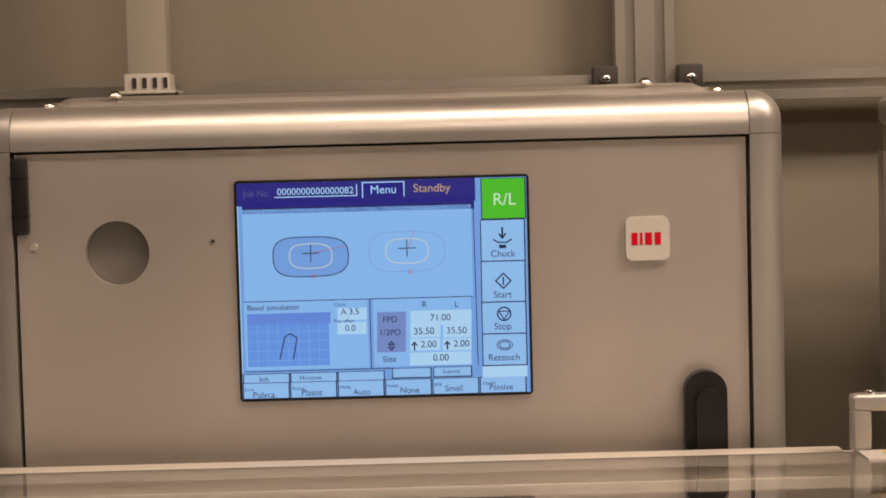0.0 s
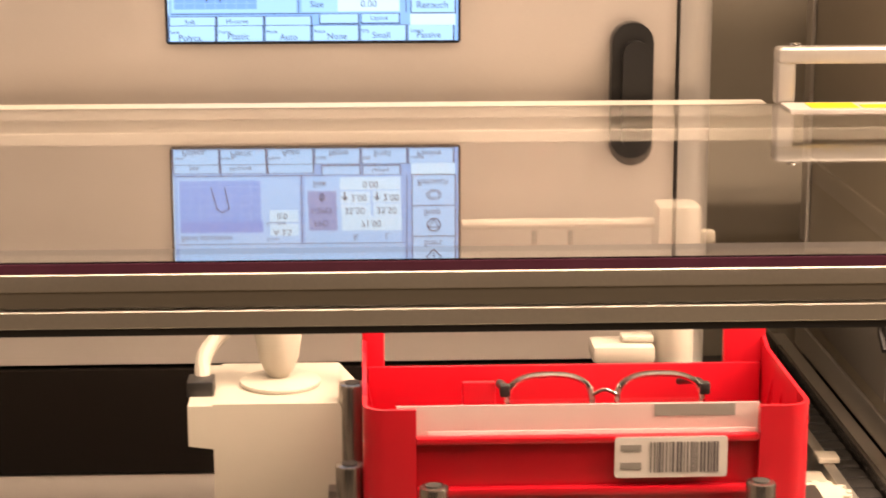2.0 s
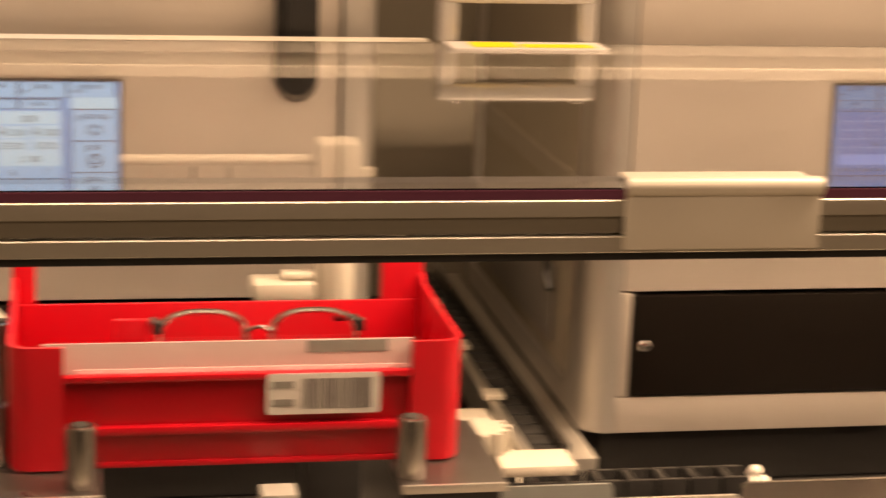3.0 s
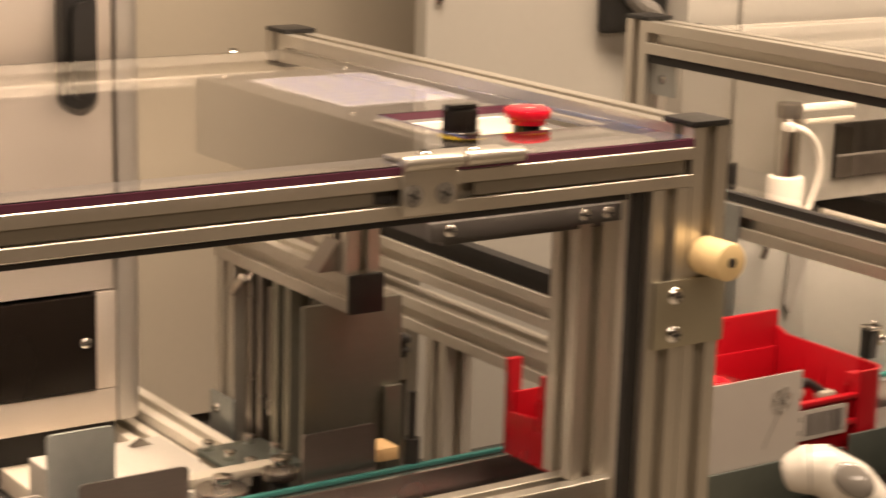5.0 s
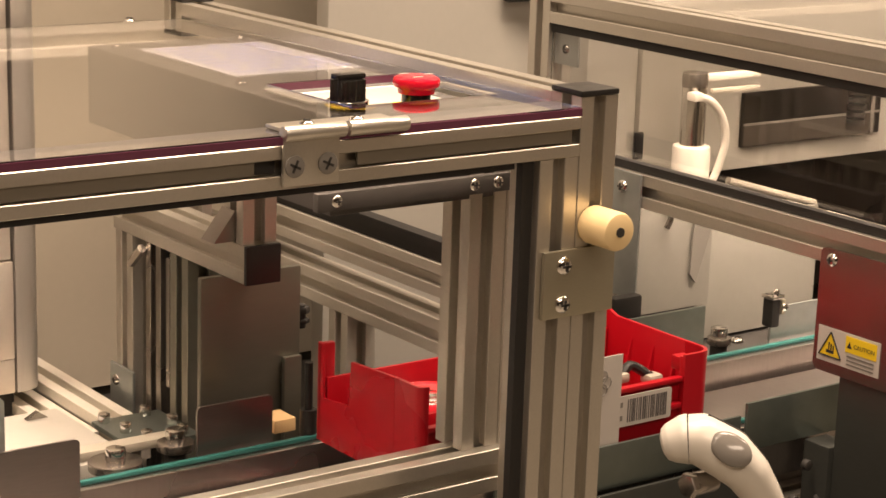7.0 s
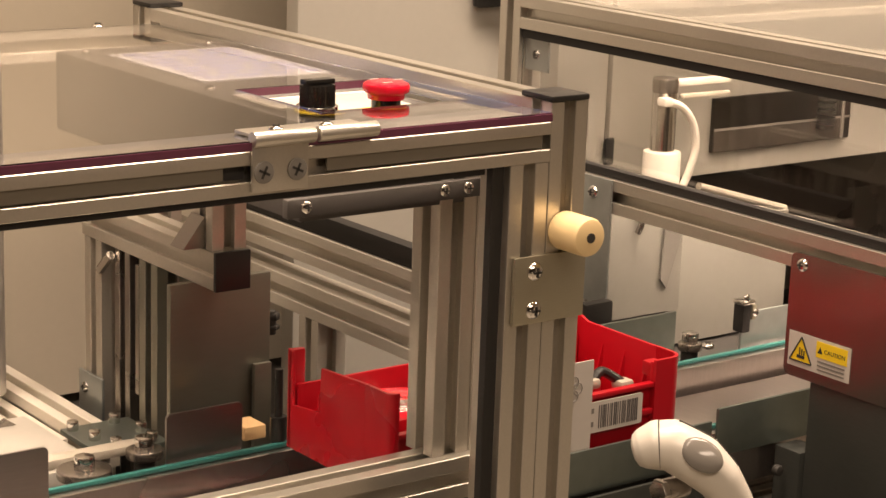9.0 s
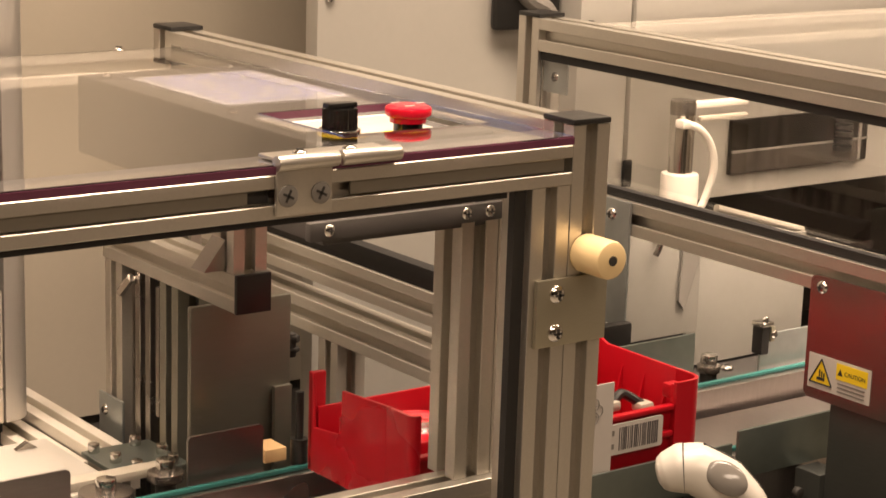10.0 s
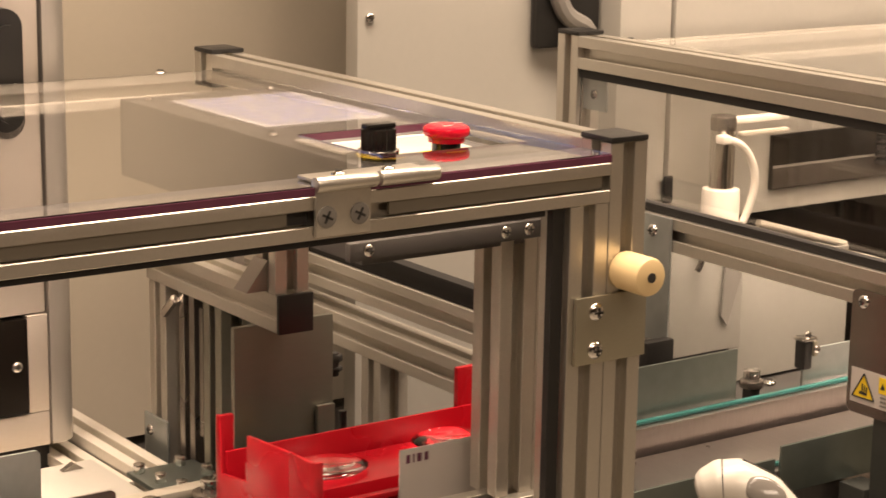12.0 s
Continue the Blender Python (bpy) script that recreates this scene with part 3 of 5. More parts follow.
def edging_machine():
    m = holder("lens_edging_machine", "satin aluminium lens edging machine with a lit control display", "machine", (0, 0, 0.85), "lens edging machines")
    part("body", boxed(-0.29, 0.29, 0.03, 0.46, 0.88, 1.44, 0.004), SHEET, m)
    for sx in (-0.2945, 0.2905):
        part("side_rail", boxed(sx, sx + 0.004, 0.0505, 0.46, 0.88, 0.905, 0.001), POST, m)
        part("side_rail", boxed(sx, sx + 0.004, 0.0505, 0.46, 1.05, 1.07, 0.001), POST, m)
        part("side_stile", boxed(sx, sx + 0.004, 0.435, 0.46, 0.9055, 1.4, 0.001), POST, m)
        part("side_hatch", boxed(sx, sx + 0.003, 0.12, 0.36, 0.92, 0.985, 0.001), GREY, m)
    part("front_frame", boxed(-0.268, 0.268, 0.012, 0.03, 0.995, 1.428), GREY, m)
    part("base", boxed(-0.275, 0.275, 0.015, 0.45, 0.83, 0.88, 0.004), RUBBER, m, "black rubber base plate")
    part("sill", boxed(-0.268, 0.268, -0.002, 0.03, 0.879, 0.909, 0.0015), DOOR, m)
    blk = part("black_panel", boxed(-0.259, 0.249, -0.0035, 0.012, 0.91, 0.9925, 0.001), PANEL, m, "glossy black lower service panel")
    for sx in (-0.248, 0.239):
        screw(blk, (sx, -0.0035, 0.952), 0.005)
    for a, b in ((-0.268, -0.2595), (0.2495, 0.268)):
        part("panel_jamb", boxed(a, b, -0.002, 0.03, 0.9095, 0.9945, 0.001), DOOR, m)
    part("top_edge", quarter_bar(-0.2685, 0.2685, -0.004, 1.4245, 0.026, 0.06), EDGE, m, "rounded bright top edge")
    bm = boxed(-0.25, 0.25, 0.05, 0.44, 1.44, 1.464, 0.02, 4)
    part("top_cover", bm, EDGE, m)
    for x, y in ((-0.245, 0.03), (-0.2, 0.055), (0.2, 0.055), (0.25, 0.03)):
        screw(m, (x, y, 1.4575 if y < 0.05 else 1.465), 0.005, "z")
    for s in (-1, 1):
        bm = bmesh.new()
        xs = sorted((s * 0.269, s * 0.2955))
        box(bm, xs[0], xs[1], -0.004, 0.05, 0.88, 1.4245)
        edge = [e for e in bm.edges if all(abs(v.co.x - s * 0.2955) < 1e-5 and v.co.y < 0 for v in e.verts)]
        bmesh.ops.bevel(bm, geom=edge, offset=0.022, segments=8, affect="EDGES", profile=0.5)
        part("corner_post", bm, POST, m)
        bm = bmesh.new()
        box(bm, xs[0], xs[1], -0.004, 0.05, 1.425, 1.4565)
        edge = [e for e in bm.edges if (all(abs(v.co.x - s * 0.2955) < 1e-5 for v in e.verts) and (all(v.co.y < 0 for v in e.verts) or all(v.co.z > 1.45 for v in e.verts))) or (all(v.co.y < 0 for v in e.verts) and all(v.co.z > 1.45 for v in e.verts))]
        bmesh.ops.bevel(bm, geom=edge, offset=0.022, segments=8, affect="EDGES", profile=0.5)
        part("corner_cap", bm, POST, m)
        part("top_side", boxed(xs[0], xs[1], 0.05, 0.46, 1.4245, 1.452, 0.01, 3), POST, m)
    # door: sheet with a round port
    bm = plate_with_hole(-0.2665, 0.2665, 0.996, 1.4225, 0.0, 0.012, -0.194, 1.349, 0.0235, 48)
    door = part("door", bm, DOOR, m, "satin metal front door with a round port")
    bm = bmesh.new()
    cyl(bm, (-0.194, 0.013, 1.349), 0.0232, 0.004, "y", seg=32)
    part("port", bm, GREY, door, "grey disc set back in a round port")
    bm = boxed(-0.269, -0.2565, -0.006, 0.002, 1.364, 1.42, 0.003)
    for z in (1.378, 1.405):
        box(bm, -0.2695, -0.256, -0.0065, 0.002, z, z + 0.001)
    part("hinge", bm, BLACK, door, "black door hinge")
    bm = bmesh.new()
    cyl(bm, (-0.254, -0.002, 1.355), 0.0025, 0.006, "y", seg=12)
    part("bumper", bm, WHITE, door)
    bm = bmesh.new()
    cyl(bm, (-0.124, -0.0005, 1.356), 0.0014, 0.002, "y", seg=10)
    part("pinhole", bm, DARK, door)
    pull = part("handle", capsule(0.233, 1.2005, 0.031, 0.105, -0.012, 0.0), BLACK, door, "black oblong swing handle")
    part("lever", capsule(0.2345, 1.199, 0.019, 0.082, -0.018, -0.011), BLACK, pull)
    part("lock", capsule(0.2345, 1.168, 0.012, 0.012, -0.0195, -0.0175), DARK, pull)
    badge = part("badge", round_rect(0.1775, 0.2095, 1.334, 1.366, 0.005, -0.0035, 0.0), SHELL, door, "rounded white badge with red bars")
    for k, (w, h) in enumerate(((0.0045, 0.009), (0.0018, 0.009), (0.005, 0.009), (0.0045, 0.009))):
        x = (0.1815, 0.1877, 0.1915, 0.1985)[k]
        part("mark", boxed(x, x + w, -0.0038, -0.0034, 1.3455, 1.3455 + h), REDCAP, badge)
    display(door)
    part("hook", tube([(-0.3, 0.115, 0.992), (-0.303, 0.105, 0.984), (-0.302, 0.095, 0.972)], 0.0035, 8), BLACK, m, "small black hook")
    return m


machine = edging_machine()
second = copy_thing(machine, pose(0.762, 0, 0.85))

# the second machine shows a darker page
PAGE = {"lit_pale_blue": glow("lit_page_blue", (0.05, 0.2, 0.66), 0.85), "lit_white": glow("lit_page_white", (0.14, 0.38, 0.74), 0.85), "lit_blue": glow("lit_page_deep_blue", (0.07, 0.22, 0.66), 0.8),
        "lit_button_blue": glow("lit_page_button", (0.09, 0.3, 0.7), 0.85), "lit_grid_blue": glow("lit_page_grid", (0.05, 0.17, 0.62), 0.85)}
for ob in second.children_recursive:
    if ob.type == "MESH" and ob.material_slots[0].material.name in PAGE:
        page = PAGE[ob.material_slots[0].material.name]
        ob.material_slots[0].link = "OBJECT"
        ob.material_slots[0].material = page

# ---- covered cell over the conveyor ----
ZC = 1.2015   # top of the rails that carry the clear lid
RH = 0.026    # height of those rails
XR = 1.185    # outer face of the cell's end
YF, YB = -0.578, -0.066


def enclosure(name, x0, x1, label, group, ends, rear=YB):
    f = holder(name, label, "machine frame", (x1, YF, 0), group)
    part("front_rail", profile("x", x0 + 0.03, x1 - 0.03, YF, YF + 0.03, ZC - RH, ZC - 0.0008), ALU, f)
    # added dark strip: keeps the lit rail top from showing through the lid
    part("foam_seal", boxed(x0 + 0.03, x1 - 0.03, YF + 0.0015, YF + 0.0295, ZC - 0.0007, ZC + 0.0002), CASE, f, "added dark strip that hides the bright rail top under the lid")
    part("rear_rail", profile("x", x0 + 0.03, x1 - 0.03, rear - 0.03, rear, ZC - 0.006 - RH, ZC - 0.006), BEAM, f)
    part("front_gasket", boxed(x0 + 0.03, x1 - 0.078, YF + 0.004, YF + 0.016, ZC - RH - 0.0045, ZC - RH - 0.0002), RUBBER, f, "black glazing strip")
    for x in ends:
        part("side_rail", profile("y", YF + 0.03, rear - 0.03, x, x + 0.03, ZC - 0.019, ZC + 0.011), ALU, f)
        for y in (YF, rear - 0.03):
            part("corner_post", profile("z", 0.0, ZC + 0.011, x, x + 0.03, y, y + 0.03), ALU, f)
            part("cap", boxed(x - 0.0005, x + 0.0305, y - 0.0005, y + 0.0305, ZC + 0.0112, ZC + 0.0152, 0.0015), BLACK, f, "black plastic end cap")
    return f


cell = enclosure("covered_cell", -0.75, XR, "grooved aluminium frame of a clear-lidded conveyor cell", "conveyor cells", (-0.75, XR - 0.03), -0.034)
part("jamb", profile("z", 0.0, ZC - RH - 0.0002, XR - 0.061, XR - 0.0305, YF, YF + 0.03), ALU, cell)
part("side_gasket", boxed(XR - 0.0725, XR - 0.0635, YF + 0.003, YF + 0.009, 0.85, ZC - RH - 0.0004), RUBBER, cell, "black glazing strip")
for a, b in ((-0.7, 0.921), (0.99, 1.15)):
    part("groove_strip", boxed(a, b, YF + 0.0022, YF + 0.0042, ZC - RH / 2 - 0.0038, ZC - RH / 2 + 0.0038), FILLER, cell, "brown filler strip in the rail's groove")
# open stretch of groove: its shade is a dark insert
part("slot_nut", boxed(0.9215, 0.9365, YF + 0.0055, YF + 0.0075, ZC - RH / 2 - 0.0042, ZC - RH / 2 + 0.0042), DARK, cell, "dark insert standing for the shade in the open groove")
bracket = part("bracket_plate", boxed(1.128, 1.186, YF - 0.0035, YF - 0.0002, 1.073, 1.117, 0.001), PLATE, cell, "bare metal joining plate")
for z in (1.107, 1.082):
    screw(bracket, (1.144, YF - 0.0035, z), 0.0062)
bm = bmesh.new()
cyl(bm, (1.1675, YF - 0.014, 1.131), 0.0125, 0.028, "y", seg=28, bevel=0.0025)
stop = part("stop_roller", bm, AMBER, cell, "cream urethane bumper on the post")
bm = bmesh.new()
cyl(bm, (1.1675, YF - 0.0283, 1.131), 0.0032, 0.001, "y", seg=12)
part("bore", bm, DARK, stop)
# pale strip paints the lamp glare along the rear edge
part("rear_strip", boxed(-0.7, 0.324, -0.062, -0.036, ZC - 0.0058, ZC - 0.0022, 0.001), GLARE_METAL, cell, "rear edge strip with lamp glare put into its pale colour")
for x in (1.115, -0.3):
    screw(cell, (x, -0.049, ZC - 0.004), 0.0055, "z")


def lid(x0, x1, hole=None):
    """A clear sheet that falls slightly towards the machines."""
    bm = bmesh.new()
    y0, y1, thick, fall = YF - 0.001, YB - 0.004, 0.005, 0.012

    def low(y):
        return ZC + 0.0004 - (y - YF) * fall

    rect = [(x0, y0), (x1, y0), (x1, y1), (x0, y1)]
    layers = []
    for d in (0, thick):
        o = [bm.verts.new((x, y, low(y) + d)) for x, y in rect]
        h = [bm.verts.new((x, y, low(y) + d)) for x, y in hole] if hole else None
        layers.append((o, h))
        if hole:
            for i in range(4):
                bm.faces.new((o[i], o[(i + 1) % 4], h[(i + 1) % 4], h[i]))
        else:
            bm.faces.new(o)
    for i in range(4):
        j = (i + 1) % 4
        for k in (0, 1):
            if layers[0][k]:
                bm.faces.new((layers[0][k][i], layers[0][k][j], layers[1][k][j], layers[1][k][i]))
    ob = thing("clear_lid", bm, CLEAR, "clear acrylic lid with a dark red cut edge", "lid", "clear lids")
    ob.visible_shadow = False
    part("cut_edge", boxed(x0, x1, y0 - 0.0012, y0 - 0.0002, low(y0) - 0.0004, low(y0) + 0.0042), MAROON, ob, "dark red cut edge")
    if hole:
        (a, b), (c, _), (_, d), _ = hole
        for q in ((a, c, d - 0.002, d - 0.0005), (a, c, b + 0.0005, b + 0.002), (a + 0.0005, a + 0.002, b, d)):
            part("cut_edge", boxed(*q, low(d), low(d) + thick - 0.0002), MAROON, ob)
    return ob


HOLE = [(1.028, -0.512), (1.14, -0.512), (1.14, -0.41), (1.028, -0.41)]
cover = lid(-0.715, XR - 0.031, HOLE)


def hinge(x0, x1, leaf, split, label):
    bm = boxed(x0, leaf, YF - 0.0032, YF - 0.0004, 1.1775, ZC + 0.004, 0.0008)
    mid = (x0 + x1) / 2
    for a, b in ((x0, mid - 0.0012), (mid + 0.0012, x1)) if split else ((x0, x1),):
        cyl(bm, ((a + b) / 2, YF - 0.002, ZC + 0.0062), 0.0046, b - a, "x", seg=20, bevel=0.0006)
    box(bm, x0 + 0.004, x1 - 0.001, YF + 0.001, YF + 0.024, ZC + 0.0056, ZC + 0.0078, 0.0008)
    # the plain hinges get the paled metal for the light they reflect
    base = part("hinge", bm, ALU if split else GLARE_METAL, cover, label)
    return base


hinge(0.937, 1.021, 0.974, True, "silver two-leaf hinge")
for x in (0.944, 0.966):
    bm = bmesh.new()
    cyl(bm, (x, YF - 0.0037, 1.189), 0.0064, 0.0012, "y", seg=24, bevel=0.0003)
    flat = part("screw", bm, GREY, cover, "flat dark cross-head screw")
    bm = bmesh.new()
    for turn in (25, 115):
        arm = boxed(-0.0038, 0.0038, -0.0003, 0.0003, -0.0007, 0.0007)
        bmesh.ops.transform(arm, matrix=Matrix.Translation((x, YF - 0.0044, 1.189)) @ Matrix.Rotation(radians(turn), 4, "Y"), verts=arm.verts)
        keep = bpy.data.meshes.new("arm")
        arm.to_mesh(keep)
        arm.free()
        bm.from_mesh(keep)
        bpy.data.meshes.remove(keep)
    part("recess", bm, DARK, flat)
for x in (0.962, 0.996):
    screw(cover, (x, YF + 0.013, ZC + 0.0078), 0.0045, "z")
hinge(0.320, 0.416, 0.416, False, "plain silver hinge clamped over the rail")
hinge(-0.232, -0.136, -0.136, False, "plain silver hinge clamped over the rail")
screw(cover, (-0.15, YF + 0.013, ZC + 0.0078), 0.005, "z")


def lid_handle():
    z = ZC - 0.001
    bm = bmesh.new()
    for x in (0.333, 0.434):
        box(bm, x - 0.007, x + 0.007, -0.076, -0.062, z, z + 0.032, 0.004, 3)
    box(bm, 0.326, 0.441, -0.077, -0.061, z + 0.029, z + 0.041, 0.004, 3)
    pull = part("handle", bm, POST, cover, "silver bar handle")
    for x in (0.34, 0.43):
        bm = bmesh.new()
        cyl(bm, (x, -0.069, z + 0.042), 0.004, 0.003, seg=14, bevel=0.0008)
        part("screw", bm, CHROME, pull)
    plate = part("label_plate", boxed(0.329, 0.441, -0.112, -0.078, z, z + 0.0024, 0.0005), PAPER, cover, "white and yellow caution label")
    part("caution_patch", boxed(0.345, 0.378, -0.107, -0.083, z + 0.0025, z + 0.0029), YELLOW, plate, "yellow caution patch")
    part("caution_patch", boxed(0.381, 0.432, -0.107, -0.092, z + 0.0025, z + 0.0029), YELLOW, plate)


lid_handle()


def control_box():
    base = holder("control_box", "grey control box under the lid with a printed sheet on top", "control box", (1.07, -0.38, 1.155))
    part("case", boxed(1.019, 1.151, -0.503, -0.168, 1.136, 1.1945, 0.002), CASE, base)
    sheet = part("sheet", boxed(1.042, 1.148, -0.346, -0.206, 1.1947, 1.1955), PRINT, base, "white instruction sheet with blue writing")
    rows = random.Random(4)
    for k in range(9):
        y = -0.217 - k * 0.0145
        x = 1.05
        while x < 1.138:
            w = rows.uniform(0.01, 0.03)
            part("writing", boxed(x, min(x + w, 1.143), y - 0.003, y + 0.003, 1.1956, 1.1958), BLUEINK, sheet)
            x += w + rows.uniform(0.004, 0.012)
    for x, y in ((1.032, -0.19), (1.14, -0.185), (1.03, -0.375)):
        screw(base, (x, y, 1.1955), 0.0042, "z")
    # the plate's white stands in for a lamp's glare on it
    part("switch_plate", boxed(1.03, 1.132, -0.462, -0.404, 1.1947, 1.1962, 0.0005), SHELL, base, "switch plate whitened for the lamp glare on it")
    for x in (1.034, 1.081):
        bm = bmesh.new()
        cyl(bm, (x + 0.013, -0.482, 1.1966), 0.0165, 0.0008, seg=28)
        part("legend_ring", bm, YELLOW, base, "yellow legend ring")


BLUEINK = material("blue_ink", (0.17, 0.18, 0.38), 0.6, 0.0, 0.05, 90, 0.01)
control_box()


def stop_button():
    x, y = 1.094, -0.486
    base = holder("emergency_stop", "red mushroom emergency stop button over the lid", "push button", (x, y, 1.194))
    bm = bmesh.new()
    cyl(bm, (x, y, 1.2005), 0.0095, 0.011, seg=28)
    part("collar", bm, KNOB, base)
    crown = [(0.0118, 0.0), (0.0122, 0.003), (0.0146, 0.0045), (0.0152, 0.0056), (0.0153, 0.0082), (0.0147, 0.0096), (0.0125, 0.0108), (0.009, 0.0113), (0.003, 0.0115)]
    part("head", lathe(crown, (x, y, 1.206)), REDCAP, base)
    bm = bmesh.new()
    for k in range(3):
        a = k * 2.094
        box(bm, x + 0.009 * math.cos(a) - 0.0035, x + 0.009 * math.cos(a) + 0.0035, y + 0.009 * math.sin(a) - 0.0008, y + 0.009 * math.sin(a) + 0.0008, 1.2172, 1.2177)
    part("arrow", bm, PAPER, base)


def selector():
    x, y = 1.047, -0.478
    base = holder("selector_switch", "black rotary selector switch on a chrome collar", "switch", (x, y, 1.194))
    bm = bmesh.new()
    cyl(bm, (x, y, 1.1995), 0.0135, 0.009, seg=28, bevel=0.001)
    part("collar", bm, CHROME, base)
    rim = [(x + r * math.cos(math.pi * k / 24), y + r * math.sin(math.pi * k / 24)) for k in range(48) for r in ((0.0113,) if k % 2 else (0.0106,))]
    part("knob", plan_prism(rim, 1.204, 1.2168), KNOB, base)
    part("grip", boxed(x - 0.0108, x + 0.0108, y - 0.004, y + 0.004, 1.217, 1.2205, 0.001), KNOB, base)


stop_button()
selector()


# ---- conveyor ----
def conveyor():
    c = holder("conveyor", "belt conveyor with teal round belts between steel side rails", "conveyor", (0.9, -0.38, 0.85))
    part("bed", boxed(-0.7, 3.2, -0.43, -0.325, 0.86, 0.89, 0.002), BEDSTEEL, c)
    for y in (-0.446, -0.306):
        part("belt", boxed(-0.7, 3.2, y - 0.0024, y + 0.0024, 0.9105, 0.914, 0.0012), TEAL, c, "teal conveyor belt")
        part("belt_rail", boxed(-0.7, 3.2, y - 0.009, y + 0.009, 0.862, 0.91, 0.001), BEDSTEEL, c)
    part("near_guide", boxed(0.45, 1.14, -0.474, -0.4585, 0.87, 0.918, 0.001), STEEL, c)
    for a, b, low, top in ((1.19, 1.432, 0.889, 0.924), (1.438, 2.2, 0.893, 0.933)):
        part("near_guide", boxed(a, b, -0.4625, -0.4595, low, top, 0.001), GREEN, c, "zinc-plated guide plate")
    part("skirt", boxed(1.19, 1.43, -0.47, -0.4665, 0.6, 0.8885, 0.001), SLATE, c, "dark sheet skirt under the guide")
    # darkness under the guide: made-up clutter of black cables and dark fittings
    wires = random.Random(21)
    for k in range(5):
        z = 0.76 + 0.022 * k
        part("cable", tube([(1.43, -0.49 - 0.01 * k, z), (1.455 + 0.006 * k, -0.5, z + wires.uniform(-0.02, 0.03)), (1.482, -0.485 - 0.006 * k, z + wires.uniform(-0.03, 0.03)), (1.505, -0.48, z)], 0.0032, 8), RUBBER, c, "black cable added as clutter under the guide")
    for x, z in ((1.462, 0.862), (1.483, 0.848), (1.495, 0.876)):
        bm = bmesh.new()
        cyl(bm, (x, -0.476, z), 0.0045, 0.006, "y", seg=12, bevel=0.001)
        part("fitting", bm, DARK, c)
    part("far_guide", boxed(1.42, 1.548, -0.296, -0.293, 0.905, 0.957, 0.001), GREEN, c, "zinc-plated guide plate")
    part("far_guide", boxed(1.63, 2.3, -0.296, -0.293, 0.908, 0.944, 0.001), ZINC, c)
    # black bar: the darkness under the guide is put into its colour
    part("cross_bar", boxed(1.2, 2.3, -0.7, -0.5, 0.70, 0.72, 0.002), RUBBER, c)
    part("skirt_post", boxed(1.504, 1.53, -0.49, -0.463, 0.3, 0.8925, 0.0015), SLATE, c)
    for x, y in ((1.46, -0.27), (1.56, -0.25), (1.6, -0.285)):
        screw(c, (x, y, 0.915), 0.006, "z")
    return c


conveyor()


def inner_frame():
    f = holder("bar_stand", "grooved aluminium bars standing inside the conveyor cell", "machine frame", (1.14, -0.5, 0.85))
    part("front_beam", profile("x", -0.7, 1.17, -0.512, -0.482, 0.933, 0.963), ALU, f)
    part("upright", profile("z", 0.9632, 1.153, 1.127, 1.157, -0.504, -0.474), ALU, f)
    part("upright", profile("z", 0.9632, 1.153, 1.1575, 1.1875, -0.504, -0.474), ALU, f)
    part("head_plate", boxed(1.005, 1.156, -0.511, -0.505, 1.141, 1.153, 0.001), CASE, f)
    for x in (1.019, 1.125, 1.144):
        screw(f, (x, -0.511, 1.1475), 0.0042)
    for y in (-0.235, -0.2):
        part("long_beam", profile("x", 1.2, 3.0, y - 0.2, y - 0.17, 0.8, 0.83), ALU, f)
    return f


inner_frame()


def side_beams():
    f = holder("beam_stand", "pale grooved beams running back beside the machine", "machine frame", (1.06, 0, 0.85))
    part("long_beam", profile("y", -0.12, 0.6, 1.066, 1.096, 0.845, 0.875), BEAM, f)
    part("long_beam", profile("y", -0.09, 0.6, 1.034, 1.064, 0.835, 0.865), BEAM, f)
    part("deck", boxed(0.93, 1.033, -0.118, 0.6, 0.8295, 0.848, 0.002), CREAM, f)
    part("back_panel", boxed(1.0975, 1.6, 0.2, 0.212, 0.8, 2.0), SHEET_LIT, f, "sand-coloured back panel")
    part("back_panel", boxed(1.059, 1.0974, 0.2, 0.212, 0.8765, 2.0), SHEET_LIT, f, "sand-coloured back panel")
    part("side_rail", profile("y", -0.3, 0.55, 1.285, 1.315, 0.942, 0.972), BEAM, f)
    part("side_rail", profile("y", -0.3, 0.55, 1.285, 1.315, 0.99, 1.018), BEAM, f)
    part("side_strip", boxed(1.287, 1.3, -0.3, 0.55, 1.0185, 1.036, 0.001), RUBBER, f)
    part("leg", profile("z", 0.0, 0.9418, 1.285, 1.315, -0.125, -0.095), BEAM, f)
    part("leg", profile("z", 0.0, 0.9418, 1.285, 1.315, -0.3, -0.27), BEAM, f)


side_beams()


